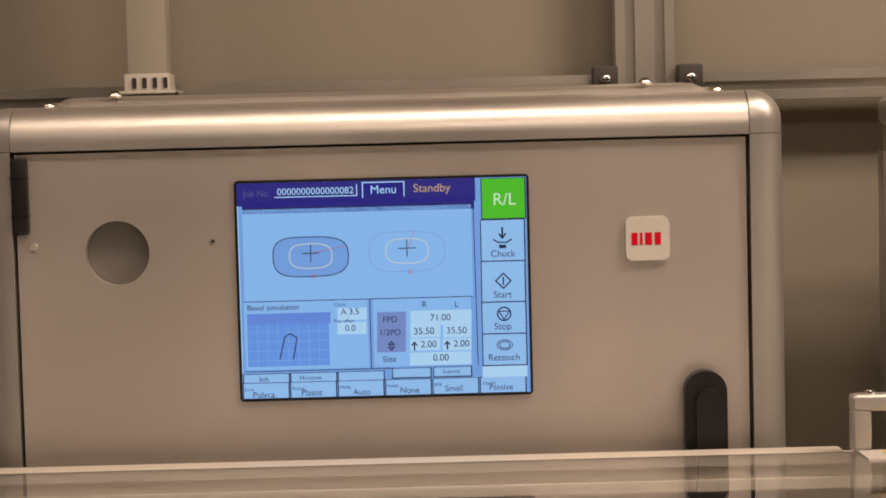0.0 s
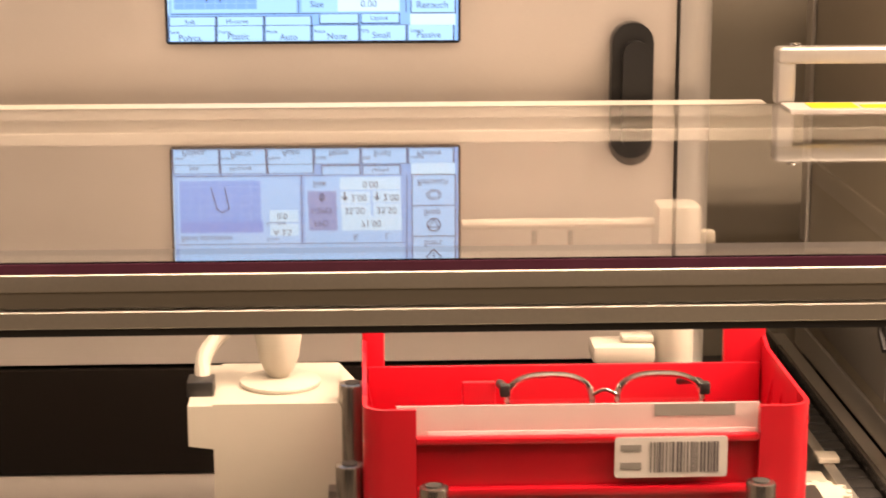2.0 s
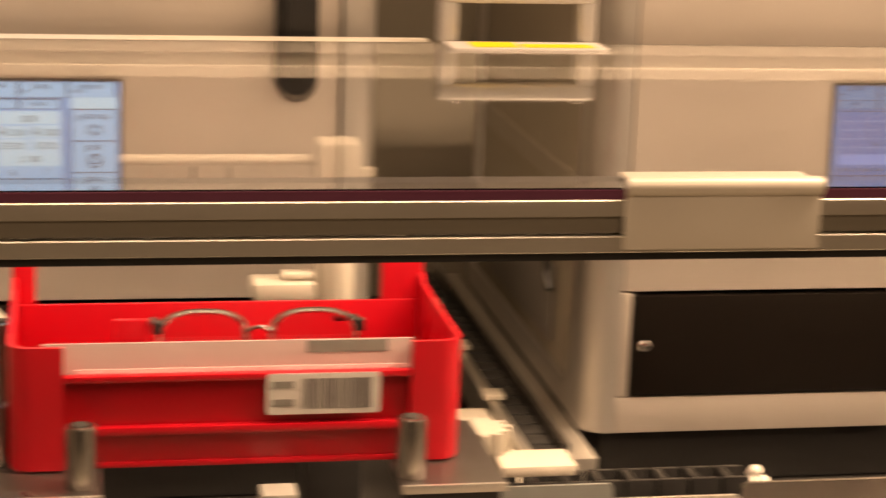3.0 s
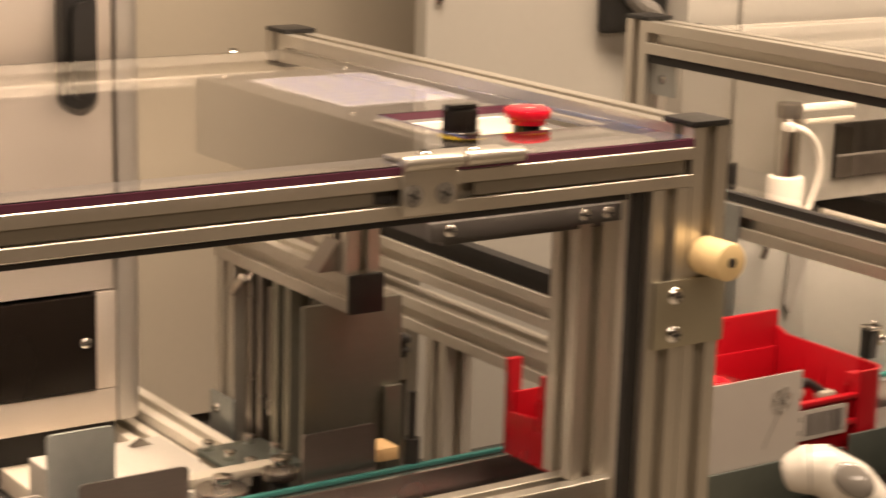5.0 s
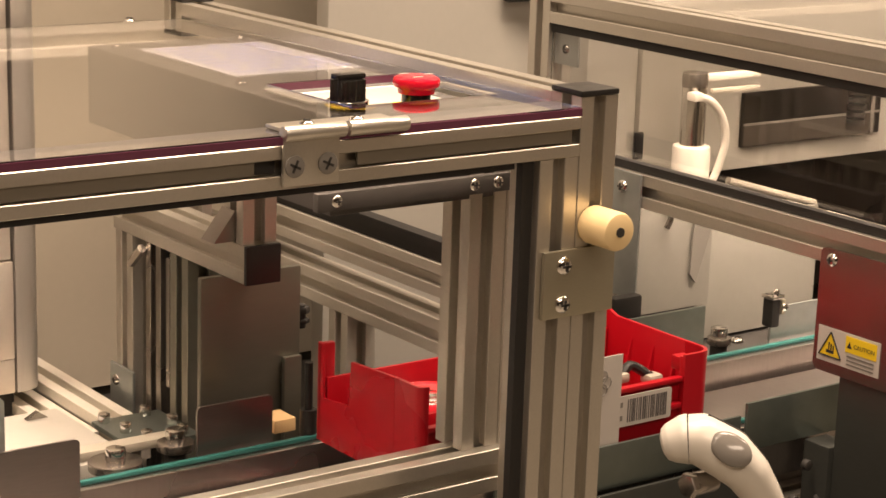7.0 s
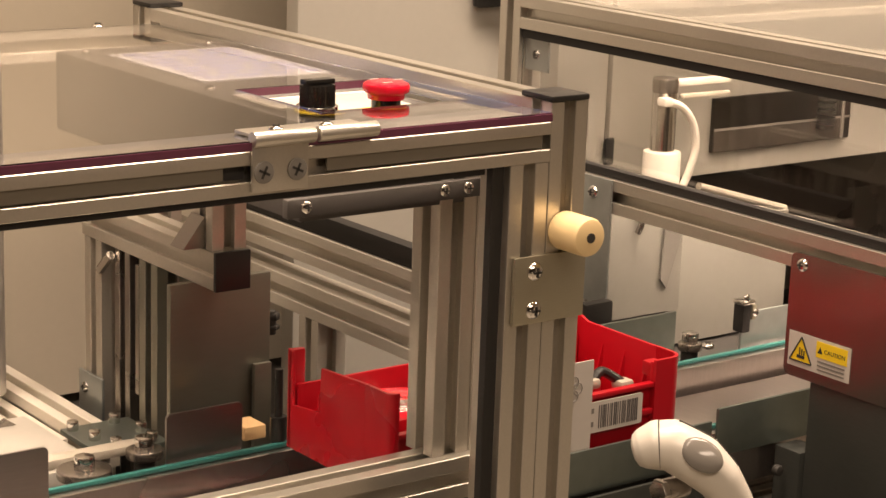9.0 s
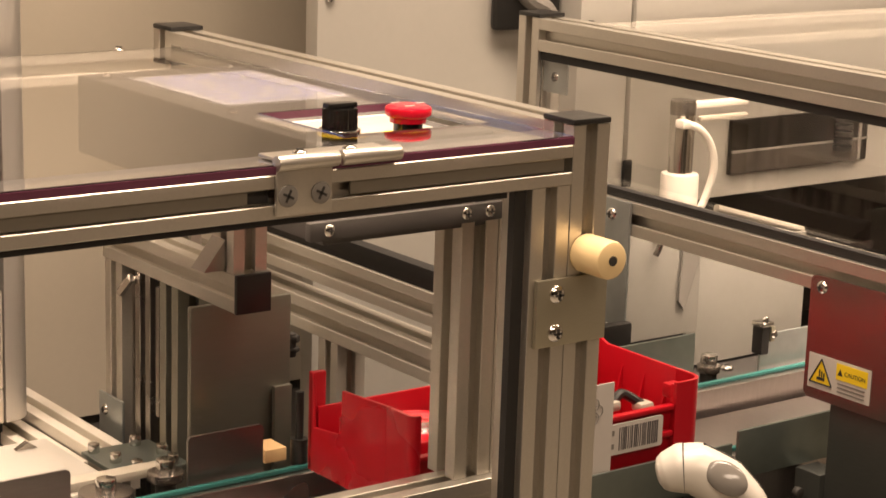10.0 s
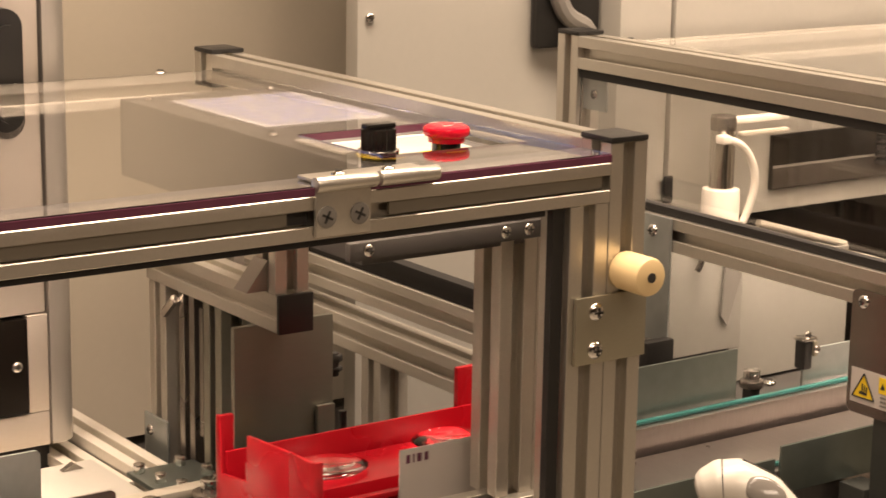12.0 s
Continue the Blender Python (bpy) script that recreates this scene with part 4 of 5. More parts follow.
def lift_tower():
    t = holder("lift_tower", "tower of grooved aluminium bars with a grey cover plate", "machine unit", (1.1, -0.15, 0.85))
    part("upright", profile("z", 0.8, 1.0183, 1.114, 1.144, -0.054, -0.024), ALU, t)
    part("upright", profile("z", 0.8, 1.0183, 1.116, 1.142, -0.1, -0.074), STEEL, t)
    part("slider", boxed(1.118, 1.14, -0.112, -0.106, 0.9, 1.01), STEEL, t)
    part("upright", profile("z", 0.8, 1.0183, 1.114, 1.144, -0.15, -0.12), OLIVE, t)
    part("brace", tube([(1.112, -0.055, 0.995), (1.112, -0.075, 1.012)], 0.004, 6), STEEL, t)
    part("cover_plate", boxed(1.0945, 1.186, -0.206, -0.2, 0.862, 1.0183, 0.002), OLIVE, t, "dull grey cover plate")
    part("arm", profile("y", -0.238, -0.02, 1.114, 1.144, 1.0185, 1.0485), ALU, t)
    part("arm_cap", boxed(1.1135, 1.1445, -0.2425, -0.2385, 1.018, 1.049, 0.001), BLACK, t, "black plastic end cap")
    part("stub", profile("z", 1.049, 1.169, 1.114, 1.144, -0.236, -0.206), ALU, t)
    part("gusset", prism([(1.095, 1.05), (1.1135, 1.05), (1.1135, 1.074)], 0.02, Matrix.Translation((0, -0.225, 0))), STEEL, t)
    foot = part("foot_plate", boxed(1.019, 1.078, -0.236, -0.168, 0.9, 0.9045, 0.001), GREEN, t, "zinc-plated foot plate with cap screws")
    for x, y in ((1.026, -0.176), (1.03, -0.205), (1.036, -0.228), (1.062, -0.176), (1.07, -0.205), (1.066, -0.23)):
        bm = bmesh.new()
        cyl(bm, (x, y, 0.9083), 0.0046, 0.0078, seg=14, bevel=0.0008)
        part("cap_screw", bm, CHROME, foot)
    tab = part("angle_tab", boxed(1.1105, 1.1135, -0.06, -0.018, 0.86, 0.9, 0.001), ZINC, t)
    screw(tab, (1.1105, -0.03, 0.886), 0.005, "x")
    part("trim", boxed(1.168, 1.184, -0.212, -0.207, 0.87, 0.945, 0.001), OLIVE, t)
    bm = bmesh.new()
    cyl(bm, (1.19, -0.2, 0.974), 0.0042, 0.02, seg=12, bevel=0.001)
    cyl(bm, (1.1915, -0.2, 0.979), 0.0058, 0.006, seg=6, bevel=0.001)
    cyl(bm, (1.1915, -0.2, 0.97), 0.0058, 0.004, seg=6, bevel=0.001)
    part("knob", bm, DARK, t)
    bm = bmesh.new()
    cyl(bm, (1.135, -0.3, 0.94), 0.0032, 0.06, seg=12)
    cyl(bm, (1.135, -0.3, 0.923), 0.0066, 0.02, seg=12)
    part("stop_pin", bm, BLACK, t)
    part("block", boxed(1.114, 1.133, -0.286, -0.262, 0.912, 0.9225, 0.001), TAN, t, "tan resin block")


lift_tower()


def pulley(x, y, r):
    base = holder("guide_roller", "flat steel guide roller beside the belt", "roller", (x, y, 0.9), "guide rollers")
    bm = bmesh.new()
    cyl(bm, (x, y, 0.909), r, 0.007, seg=32, bevel=0.001)
    part("disc", bm, STEEL, base)
    bm = bmesh.new()
    cyl(bm, (x, y, 0.917), 0.0075, 0.01, seg=16, bevel=0.001)
    part("cap_screw", bm, CHROME, base)
    bm = bmesh.new()
    cyl(bm, (x, y, 0.888), 0.008, 0.034, seg=12)
    part("axle", bm, DARK, base)


for x, y, r in ((0.985, -0.277, 0.02), (1.042, -0.262, 0.014), (0.76, -0.277, 0.02), (0.8, -0.262, 0.014), (1.6, -0.262, 0.011)):
    pulley(x, y, r)


def guide_plate(x0, x1, y, z0, z1, mat, label):
    thing("guide_plate", round_rect(x0, x1, z0, z1, 0.004, y, y + 0.0025), mat, label, "guide plate", "guide plates")


guide_plate(1.042, 1.106, -0.2955, 0.905, 0.948, DULL, "bare steel guide plate with rounded corners by the belt")
guide_plate(0.84, 0.89, -0.3, 0.905, 0.982, ZINC, "green-grey zinc guide plate with a bolt by the belt")
guide_plate(0.855, 0.937, -0.3185, 0.905, 0.95, DULL, "bare steel guide plate with rounded corners by the belt")
guide_plate(0.495, 0.634, -0.2955, 0.905, 0.948, STEEL, "long steel guide plate by the belt")
guide_plate(0.405, 0.494, -0.2955, 0.905, 0.94, POST, "pale satin guide plate by the belt")
guide_plate(0.635, 0.838, -0.2955, 0.905, 0.9395, POST, "pale satin guide plate by the belt")
guide_plate(0.325, 0.396, -0.335, 0.905, 0.966, ZINC, "green-grey zinc guide plate beside the tray lifter")


def deck_unit():
    base = holder("transfer_deck", "cream transfer deck with a pale slide bar", "machine unit", (0.93, -0.2, 0.85))
    part("deck", boxed(0.9, 1.012, -0.25, -0.12, 0.868, 0.903, 0.002), PALE, base)
    part("slot", boxed(0.985, 1.013, -0.22, -0.213, 0.885, 0.895), DARK, base)
    part("slide_bar", boxed(0.955, 1.05, -0.247, -0.232, 0.9035, 0.911, 0.002), WHITE, base)
    part("clip", prism([(0.978, 0.9035), (0.996, 0.9035), (0.988, 0.909)], 0.006, Matrix.Translation((0, -0.14, 0))), STEEL, base)


deck_unit()


# ---- tray lifter at the first machine ----
def lifter():
    base = holder("tray_lifter", "steel tray lifter with four polished guide pins", "machine unit", (0.16, -0.36, 0.9))
    for a, b in ((0.018, 0.083), (0.247, 0.307)):
        part("plate", boxed(a, b, -0.425, -0.318, 0.999, 1.0045, 0.0008), DULL, base)
        part("plate_edge", boxed(a, b, -0.4275, -0.4252, 0.9995, 1.0047, 0.0006), EDGE, base, "front edge in brighter metal")
        # dark bracket and beam hold the shade under the tray in their colour
        part("bracket", boxed(a + 0.004, b - 0.004, -0.424, -0.4, 0.965, 0.9985, 0.001), DARK, base)
        screw(base, (b - 0.022, -0.4245, 0.982), 0.0045)
    part("beam", boxed(0.03, 0.31, -0.4, -0.36, 0.945, 0.9715, 0.002), DARK, base)
    part("column", boxed(0.12, 0.21, -0.38, -0.33, 0.9, 0.9445, 0.002), STEEL, base)
    part("stay", boxed(0.17, 0.19, -0.42, -0.401, 0.915, 0.999, 0.001), LIGHTGREY, base)
    for x, y, z in ((0.072, -0.412, 1.04), (0.254, -0.412, 1.04), (0.0255, -0.372, 1.04), (0.027, -0.3, 1.067)):
        bm = bmesh.new()
        cyl(bm, (x, y, (z + 1.0046) / 2), 0.0083, z - 1.0046, seg=28, bevel=0.0012)
        pin = part("guide_pin", bm, STEEL, base, "polished steel guide pin")
        bm = bmesh.new()
        cyl(bm, (x, y, z + 0.0002), 0.0045, 0.0012, seg=16)
        part("socket", bm, DARK, pin)
    part("side_plate", boxed(0.012, 0.05, -0.3175, -0.28, 0.999, 1.0045, 0.0008), DULL, base)


lifter()


def tray(name, label, x0, x1, y0, y1, z0, z1, notch_left):
    """A shallow parts tray: thick floor, flared rim, cut-down front and back."""
    base = holder(name, label, "tray", ((x0 + x1) / 2, y0, z0), "red trays")
    t, step = 0.0028, 0.014
    rise = 0.0225 if notch_left else 0.02
    part("floor", boxed(x0 + 0.006, x1 - 0.006, y0 + 0.004, y1 - 0.004, z0, z0 + 0.0035, 0.001), RED, base)
    # front: low middle, full corners, a step moulding at the foot
    lead = 0.0088 if notch_left else 0.0302
    bm = boxed(x0 + lead - 0.002, x1 - 0.028, y0 + 0.0055, y0 + 0.0055 + t, z0, z1 - step - 0.004, 0.0008)
    part("front_wall", bm, RED, base)
    part("foot_moulding", boxed(x0 + lead, x1 - 0.0302, y0 + 0.0006, y0 + 0.0066, z0 + rise, z0 + rise + 0.005, 0.0012), RED, base)
    part("ledge", boxed(x0 + lead, x1 - 0.0302, y0 + 0.0005, y0 + 0.0066, z1 - step - 0.007, z1 - step - 0.003, 0.001), RED, base)
    for a, b in ((x0, x0 + 0.03), (x1 - 0.03, x1)):
        s, e, rad = (1, a, 0.013) if a == x0 else (-1, b, 0.013)
        wrap, top = (0.0085, z1 + 0.0135) if s > 0 and notch_left else (0.03, z1)
        rad = 0.006 if s > 0 and notch_left else 0.013
        turn = [math.pi / 2 * k / 6 for k in range(7)]
        outer = [(e, y0 + 0.03)] + [(e + s * rad * (1 - math.cos(q)), y0 + rad * (1 - math.sin(q))) for q in turn] + [(e + s * wrap, y0)]
        inner = [(e + s * wrap, y0 + t)] + [(e + s * (rad - (rad - t) * math.cos(q)), y0 + rad - (rad - t) * math.sin(q)) for q in turn[::-1]] + [(e + s * t, y0 + 0.03)]
        part("corner", plan_prism(outer + inner, z0 + 0.001, top), RED, base)
        part("return", boxed(*sorted((e + s * (wrap - 0.0028), e + s * wrap)), y0 + t + 0.0002, y0 + 0.0065, z0 + 0.001, z1 - 0.002, 0.0005), RED, base)
    bm = boxed(x0 + 0.0035, x1 - 0.004, y1 - 0.0065 - t, y1 - 0.0065, z0, z1 - 0.012, 0.0008)
    part("back_wall", bm, RED, base)
    for a, b, up in ((x0, x0 + (0.012 if notch_left else 0.014), 0.014), (x1 - (0.072 if notch_left else 0.027), x1, 0.018)):
        part("tab", boxed(a, b, y1 - 0.006, y1 - 0.0005, z0 + 0.003, z1 + up, 0.002), RED, base, "raised rear corner tab")
    for s, a in ((-1, x0), (1, x1 - t)):
        if s < 0 and notch_left:
            d = y1 - y0
            outline = [(0.0282, z0 + 0.003), (d - 0.002, z0 + 0.003), (d - 0.002, z1 + 0.014), (d - 0.008, z1 + 0.013), (d - 0.01, z1 - 0.028), (d - 0.045, z1 - 0.024), (d - 0.046, z1 + 0.01), (0.0282, z1 + 0.0135)]
        else:
            outline = [(0.0282, z0 + 0.003), (y1 - y0 - 0.004, z0 + 0.003), (y1 - y0 - 0.004, z1 + 0.006), (y1 - y0 - 0.02, z1), (0.0282, z1)]
        wall = prism(outline, t, Matrix.Translation((a + t, y0 + 0.002, 0)) @ Matrix.Rotation(math.pi / 2, 4, "Z"))
        bmesh.ops.bevel(wall, geom=list(wall.edges), offset=0.0006, segments=2, affect="EDGES", profile=0.5)
        part("side_wall", wall, RED, base)
    for k in range(3):
        y = y0 + (y1 - y0) * (0.3 + 0.2 * k)
        for xa, sg in ((x0 + t, 1), (x1 - t, -1)):
            pts = [(xa, z0 + 0.003), (xa + sg * 0.012, z0 + 0.003), (xa, z1 - 0.012)]
            part("rib", prism(pts, 0.002, Matrix.Translation((0, y, 0))), RED, base)
    part("divider", boxed(x0 + 0.06, x0 + 0.08, y1 - 0.06, y1 - 0.055, z0 + 0.003, z1 - (0.03 if notch_left else 0.008), 0.001), RED, base)
    part("clip", boxed(x1 - 0.026, x1 - 0.014, y0 + 0.008, y0 + 0.02, z1 - 0.016, z1 - 0.005, 0.001), RED, base)
    # barcode label
    lx, lz = x1 - (0.106 if notch_left else 0.112), z1 - (0.047 if notch_left else 0.0415)
    lab = part("barcode_label", round_rect(lx, lx + 0.064, lz, lz + 0.024, 0.002, y0 + 0.0002, y0 + 0.0012), PAPER, base, "white barcode label")
    bars, x = random.Random(9), lx + 0.02
    while x < lx + 0.058:
        w = bars.choice((0.0005, 0.0008, 0.0013))
        part("bar", boxed(x, x + w, y0 - 0.0001, y0 + 0.0004, lz + 0.003, lz + 0.021), BARINK, lab)
        x += w + bars.choice((0.0006, 0.0009, 0.0013))
    for dz in (0.0155, 0.005):
        part("print", boxed(lx + 0.003, lx + 0.015, y0 - 0.0001, y0 + 0.0004, lz + dz, lz + dz + 0.004), GREY, lab)
    return base


def ring(points, r):
    return tube(points + [points[0]], r, 8)


def glasses(name, label, cx, cy, z, w, tilt=0):
    """A pair of spectacles lying open with the lenses up."""
    g = holder(name, label, "glasses", (cx, cy, z), "glasses in the trays")
    for s in (-1, 1):
        x = cx + s * w * 0.27
        pts = [(x + w * 0.21 * math.copysign(abs(math.cos(a)) ** 0.8, math.cos(a)), cy + 0.004 * math.sin(a), z + 0.016 + 0.0145 * math.copysign(abs(math.sin(a)) ** 0.8, math.sin(a))) for a in [2 * math.pi * k / 14 for k in range(14)]]
        part("rim", ring(pts, 0.002), CHROME, g)
        bm = bmesh.new()
        vs = [bm.verts.new(p) for p in pts]
        for f in [bm.faces.new(vs)]:
            ext = bmesh.ops.extrude_face_region(bm, geom=[f])
            bmesh.ops.translate(bm, vec=(0, 0.0015, 0), verts=[v for v in ext["geom"] if isinstance(v, bmesh.types.BMVert)])
        lens = part("lens", bm, LENS, g)
        lens.visible_shadow = False
        part("temple", tube([(cx + s * w * 0.49, cy, z + 0.022), (cx + s * w * 0.5, cy + 0.03, z + 0.018), (cx + s * w * 0.46, cy + 0.07, z + 0.006)], 0.0022), BLACK, g)
        part("end_piece", boxed(cx + s * w * 0.49 - 0.003, cx + s * w * 0.49 + 0.003, cy - 0.003, cy + 0.004, z + 0.019, z + 0.026, 0.001), BLACK, g)
    part("bridge", tube([(cx - w * 0.07, cy, z + 0.018), (cx, cy, z + 0.022), (cx + w * 0.07, cy, z + 0.018)], 0.0013), CHROME, g)
    return g


tray("parts_tray", "red plastic tray with a barcode label on the lifter", 0.033, 0.287, -0.39, -0.25, 1.005, 1.077, False)
glasses("glasses", "thin metal-rimmed glasses lying in the raised tray", 0.175, -0.34, 1.0505, 0.12)


def job_card():
    card = thing("job_card", boxed(0.052, 0.258, -0.3825, -0.3815, 1.046, 1.077), CARD, "white job card in the raised tray, tray's red reflection painted in", "card")
    part("print_block", boxed(0.198, 0.244, -0.3828, -0.3824, 1.0695, 1.0765), GREY, card, "grey printed block")
    # painted reflection of the red tray on the card's lower part
    part("tint", boxed(0.07, 0.256, -0.3829, -0.3825, 1.05, 1.062), material("red_reflection_tint", (0.8, 0.55, 0.55), 0.7), card)


job_card()

moving_tray = tray("parts_tray", "red plastic tray with a barcode label riding on the belts", 1.1265, 1.405, -0.455, -0.325, 0.915, 0.98, True)


def load(parent):
    """Glasses parts and a card that ride along in the moving tray."""
    bm = boxed(1.194, 1.3085, -0.4583, -0.4573, 0.923, 0.992)
    card = part("card", bm, PAPER, parent, "white card with a flower drawing")
    for k in range(5):
        a = k * 1.2566
        pts = [(1.288 + 0.0055 * math.cos(a) + 0.0045 * math.cos(b), -0.4587, 0.972 + 0.0055 * math.sin(a) + 0.0045 * math.sin(b)) for b in [2 * math.pi * j / 8 for j in range(8)]]
        part("petal", ring(pts, 0.0003), GREY, card)
    part("stem", tube([(1.288, -0.4587, 0.966), (1.282, -0.4587, 0.955), (1.272, -0.4587, 0.935)], 0.0003), GREY, card)
    for cx, cy in ((1.192, -0.37), (1.303, -0.364)):
        bm = bmesh.new()
        bmesh.ops.create_uvsphere(bm, u_segments=24, v_segments=10, radius=0.028)
        bmesh.ops.scale(bm, vec=(1.1, 0.9, 0.16), verts=bm.verts)
        bmesh.ops.translate(bm, vec=(cx, cy, 0.956), verts=bm.verts)
        lens = part("lens_blank", bm, LENS, parent, "clear round lens blank")
        lens.visible_shadow = False
    for k, (w, x) in enumerate(((0.003, 1.199), (0.0012, 1.2045), (0.0035, 1.208), (0.003, 1.214))):
        part("mark", boxed(x, x + w, -0.4587, -0.4582, 0.982, 0.988), MAROON, card)
    part("lens_rest", boxed(1.17, 1.322, -0.4, -0.34, 0.9186, 0.9515, 0.004), RED, parent)
    part("frame_front", tube([(1.345, -0.415, 0.955), (1.36, -0.41, 0.962), (1.376, -0.418, 0.952)], 0.004), BLACK, parent, "black spectacle frame")
    part("pad", boxed(1.338, 1.352, -0.42, -0.408, 0.952, 0.96, 0.003), WHITE, parent)
    part("pad", boxed(1.368, 1.382, -0.425, -0.412, 0.948, 0.956, 0.003), WHITE, parent)


load(moving_tray)


# ---- white pneumatic unit beside the lifter ----
def white_unit():
    u = holder("air_unit", "white plastic pneumatic unit with a sloped shoulder and a hose", "machine unit", (-0.02, -0.3, 0.85))
    outline = [(-0.057, 0.86), (0.034, 0.86), (0.034, 1.038), (0.018, 1.056), (-0.057, 1.056), (-0.057, 1.055), (-0.072, 1.055), (-0.072, 1.03), (-0.057, 1.028)]
    part("body", prism(outline, 0.09, Matrix.Translation((0, -0.305, 0))), WHITE, u)
    bm = bmesh.new()
    cyl(bm, (-0.018, -0.262, 1.0575), 0.025, 0.003, seg=36, bevel=0.001)
    part("dome", bm, WHITE, u)
    part("fitting", lathe([(0.006, 0.0), (0.009, 0.004), (0.0125, 0.012), (0.0145, 0.026), (0.0145, 0.06), (0.012, 0.064)], (-0.019, -0.255, 1.0592)), WHITE, u)
    part("hose", tube([(-0.065, -0.27, 1.055), (-0.064, -0.26, 1.075), (-0.045, -0.24, 1.09), (-0.01, -0.22, 1.095)], 0.005), WHITE, u)
    part("clip", boxed(-0.074, -0.058, -0.285, -0.265, 1.054, 1.064, 0.001), BLACK, u, "black hose clip")


white_unit()


def pick_arm():
    a = holder("pick_arm", "white pick-up arm on a round post behind the tray", "machine unit", (0.245, -0.16, 0.85))
    bm = bmesh.new()
    cyl(bm, (0.242, -0.17, 1.0625), 0.0135, 0.085, seg=24, bevel=0.002)
    part("post", bm, WHITE, a)
    part("post_base", boxed(0.222, 0.262, -0.19, -0.15, 0.829, 1.02, 0.003), RUBBER, a, "black base block")
    part("tube", tube([(0.235, -0.1675, 1.132), (0.17, -0.1675, 1.132), (0.1, -0.1675, 1.132)], 0.0035), WHITE, a)
    part("head", boxed(0.228, 0.257, -0.185, -0.155, 1.1055, 1.146, 0.004), WHITE, a)
    part("nozzle", boxed(0.258, 0.268, -0.178, -0.168, 1.117, 1.128, 0.003), WHITE, a)
    part("block", boxed(0.186, 0.2275, -0.19, -0.16, 1.045, 1.057, 0.003), WHITE, a)
    part("nipple", boxed(0.206, 0.2275, -0.182, -0.168, 1.0575, 1.062, 0.002), WHITE, a)
    for x in (0.148, 0.172):
        part("jet", boxed(x - 0.002, x + 0.002, -0.17, -0.165, 1.108, 1.128, 0.001), CHROME, a)


pick_arm()


def energy_chain():
    g = holder("cable_chain", "black cable chain in a steel channel between the machines", "cable chain", (0.43, 0.1, 0.85))
    part("channel", boxed(0.438, 0.442, -0.06, 0.5, 0.85, 0.893, 0.001), STEEL, g)
    part("side_plate", boxed(0.4425, 0.4655, -0.058, 0.5, 0.83, 0.8795, 0.001), ALU, g)
    for k in range(24):
        y = -0.08 + k * 0.024
        part("link", boxed(0.415, 0.436, y, y + 0.021, 0.852, 0.884, 0.003), RUBBER, g)
    for k in range(8):
        x = 0.362 + k * 0.024
        bm = boxed(x, x + 0.022, -0.16, -0.156, 0.87, 0.9, 0.0015)
        box(bm, x, x + 0.022, -0.138, -0.134, 0.87, 0.9, 0.0015)
        box(bm, x + 0.002, x + 0.008, -0.1562, -0.1378, 0.894, 0.9, 0.001)
        box(bm, x, x + 0.0225, -0.156, -0.138, 0.87, 0.876)
        part("link", bm, BLACK, g)
    part("chain_tray", boxed(0.36, 0.556, -0.166, -0.128, 0.829, 0.8695, 0.001), RUBBER, g)
    bm = bmesh.new()
    for dx, dy, dz in ((-0.004, -0.003, 0.0), (0.005, -0.004, 0.0), (0.0, -0.001, 0.007), (0.001, 0.006, 0.002)):
        bmesh.ops.create_uvsphere(bm, u_segments=12, v_segments=8, radius=0.0048, matrix=Matrix.Translation((0.559 + dx, -0.147 + dy, 0.8925 + dz)))
    cyl(bm, (0.559, -0.147, 0.862), 0.003, 0.064, seg=10)
    part("lobed_knob", bm, SHELL, g, "small white lobed knob")
    part("flange", boxed(0.404, 0.4135, -0.06, 0.5, 0.858, 0.8875, 0.001), ALU, g)
    for y in (0.06, 0.2, 0.34):
        part("clip", boxed(0.4, 0.418, y, y + 0.02, 0.8878, 0.893, 0.002), CREAM, g, "cream cable clip")
    part("tray_plate", boxed(0.335, 0.4, -0.12, 0.05, 0.86, 0.886, 0.002), CREAM, g)
    part("cover", boxed(0.357, 0.41, -0.2, -0.165, 0.92, 0.928, 0.002), CREAM, g)
    teeth = []
    for k in range(12):
        for dq, r in ((-0.13, 0.0175), (-0.09, 0.022), (0.09, 0.022), (0.13, 0.0175)):
            q = k * math.pi / 6 + dq
            teeth.append((0.349 + r * math.cos(q), -0.16 + r * math.sin(q)))
    bm = plan_prism(teeth, 0.929, 0.944)
    part("gear", bm, WHITE, g, "white toothed plastic wheel")


energy_chain()
bench = holder("machine_table", "dark machine table under the edging machines", "table", (0.16, 0.15, 0.79))
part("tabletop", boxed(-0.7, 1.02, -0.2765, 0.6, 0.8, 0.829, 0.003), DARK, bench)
part("front_edge", boxed(-0.7, 1.02, -0.3, -0.277, 0.7905, 0.827, 0.003), RUBBER, bench, "black rubber front edge")
# added block: shade below the conveyor line is put into its dark colour
thing("lower_cabinet", boxed(-0.7, 3.2, -0.5, 0.6, 0.0, 0.79, 0.004), DARK, "added dark block holding the shade under the conveyor line", "cabinet")

# ---- next cell ----
XN = 1.52
nextc = enclosure("covered_cell", XN, 3.2, "grooved aluminium frame of the next clear-lidded cell", "conveyor cells", (XN,))
part("mid_rail", profile("y", -0.9, YB - 0.03, XN - 0.008, XN + 0.022, 1.038, 1.068), ALU, nextc)
part("mid_gasket", boxed(XN - 0.004, XN + 0.008, -0.9, YB - 0.03, 1.0684, 1.0755), RUBBER, nextc, "black glazing strip")
part("top_gasket", boxed(XN + 0.002, XN + 0.014, YF + 0.031, YB - 0.031, ZC - 0.027, ZC - 0.0194), RUBBER, nextc, "black glazing strip")
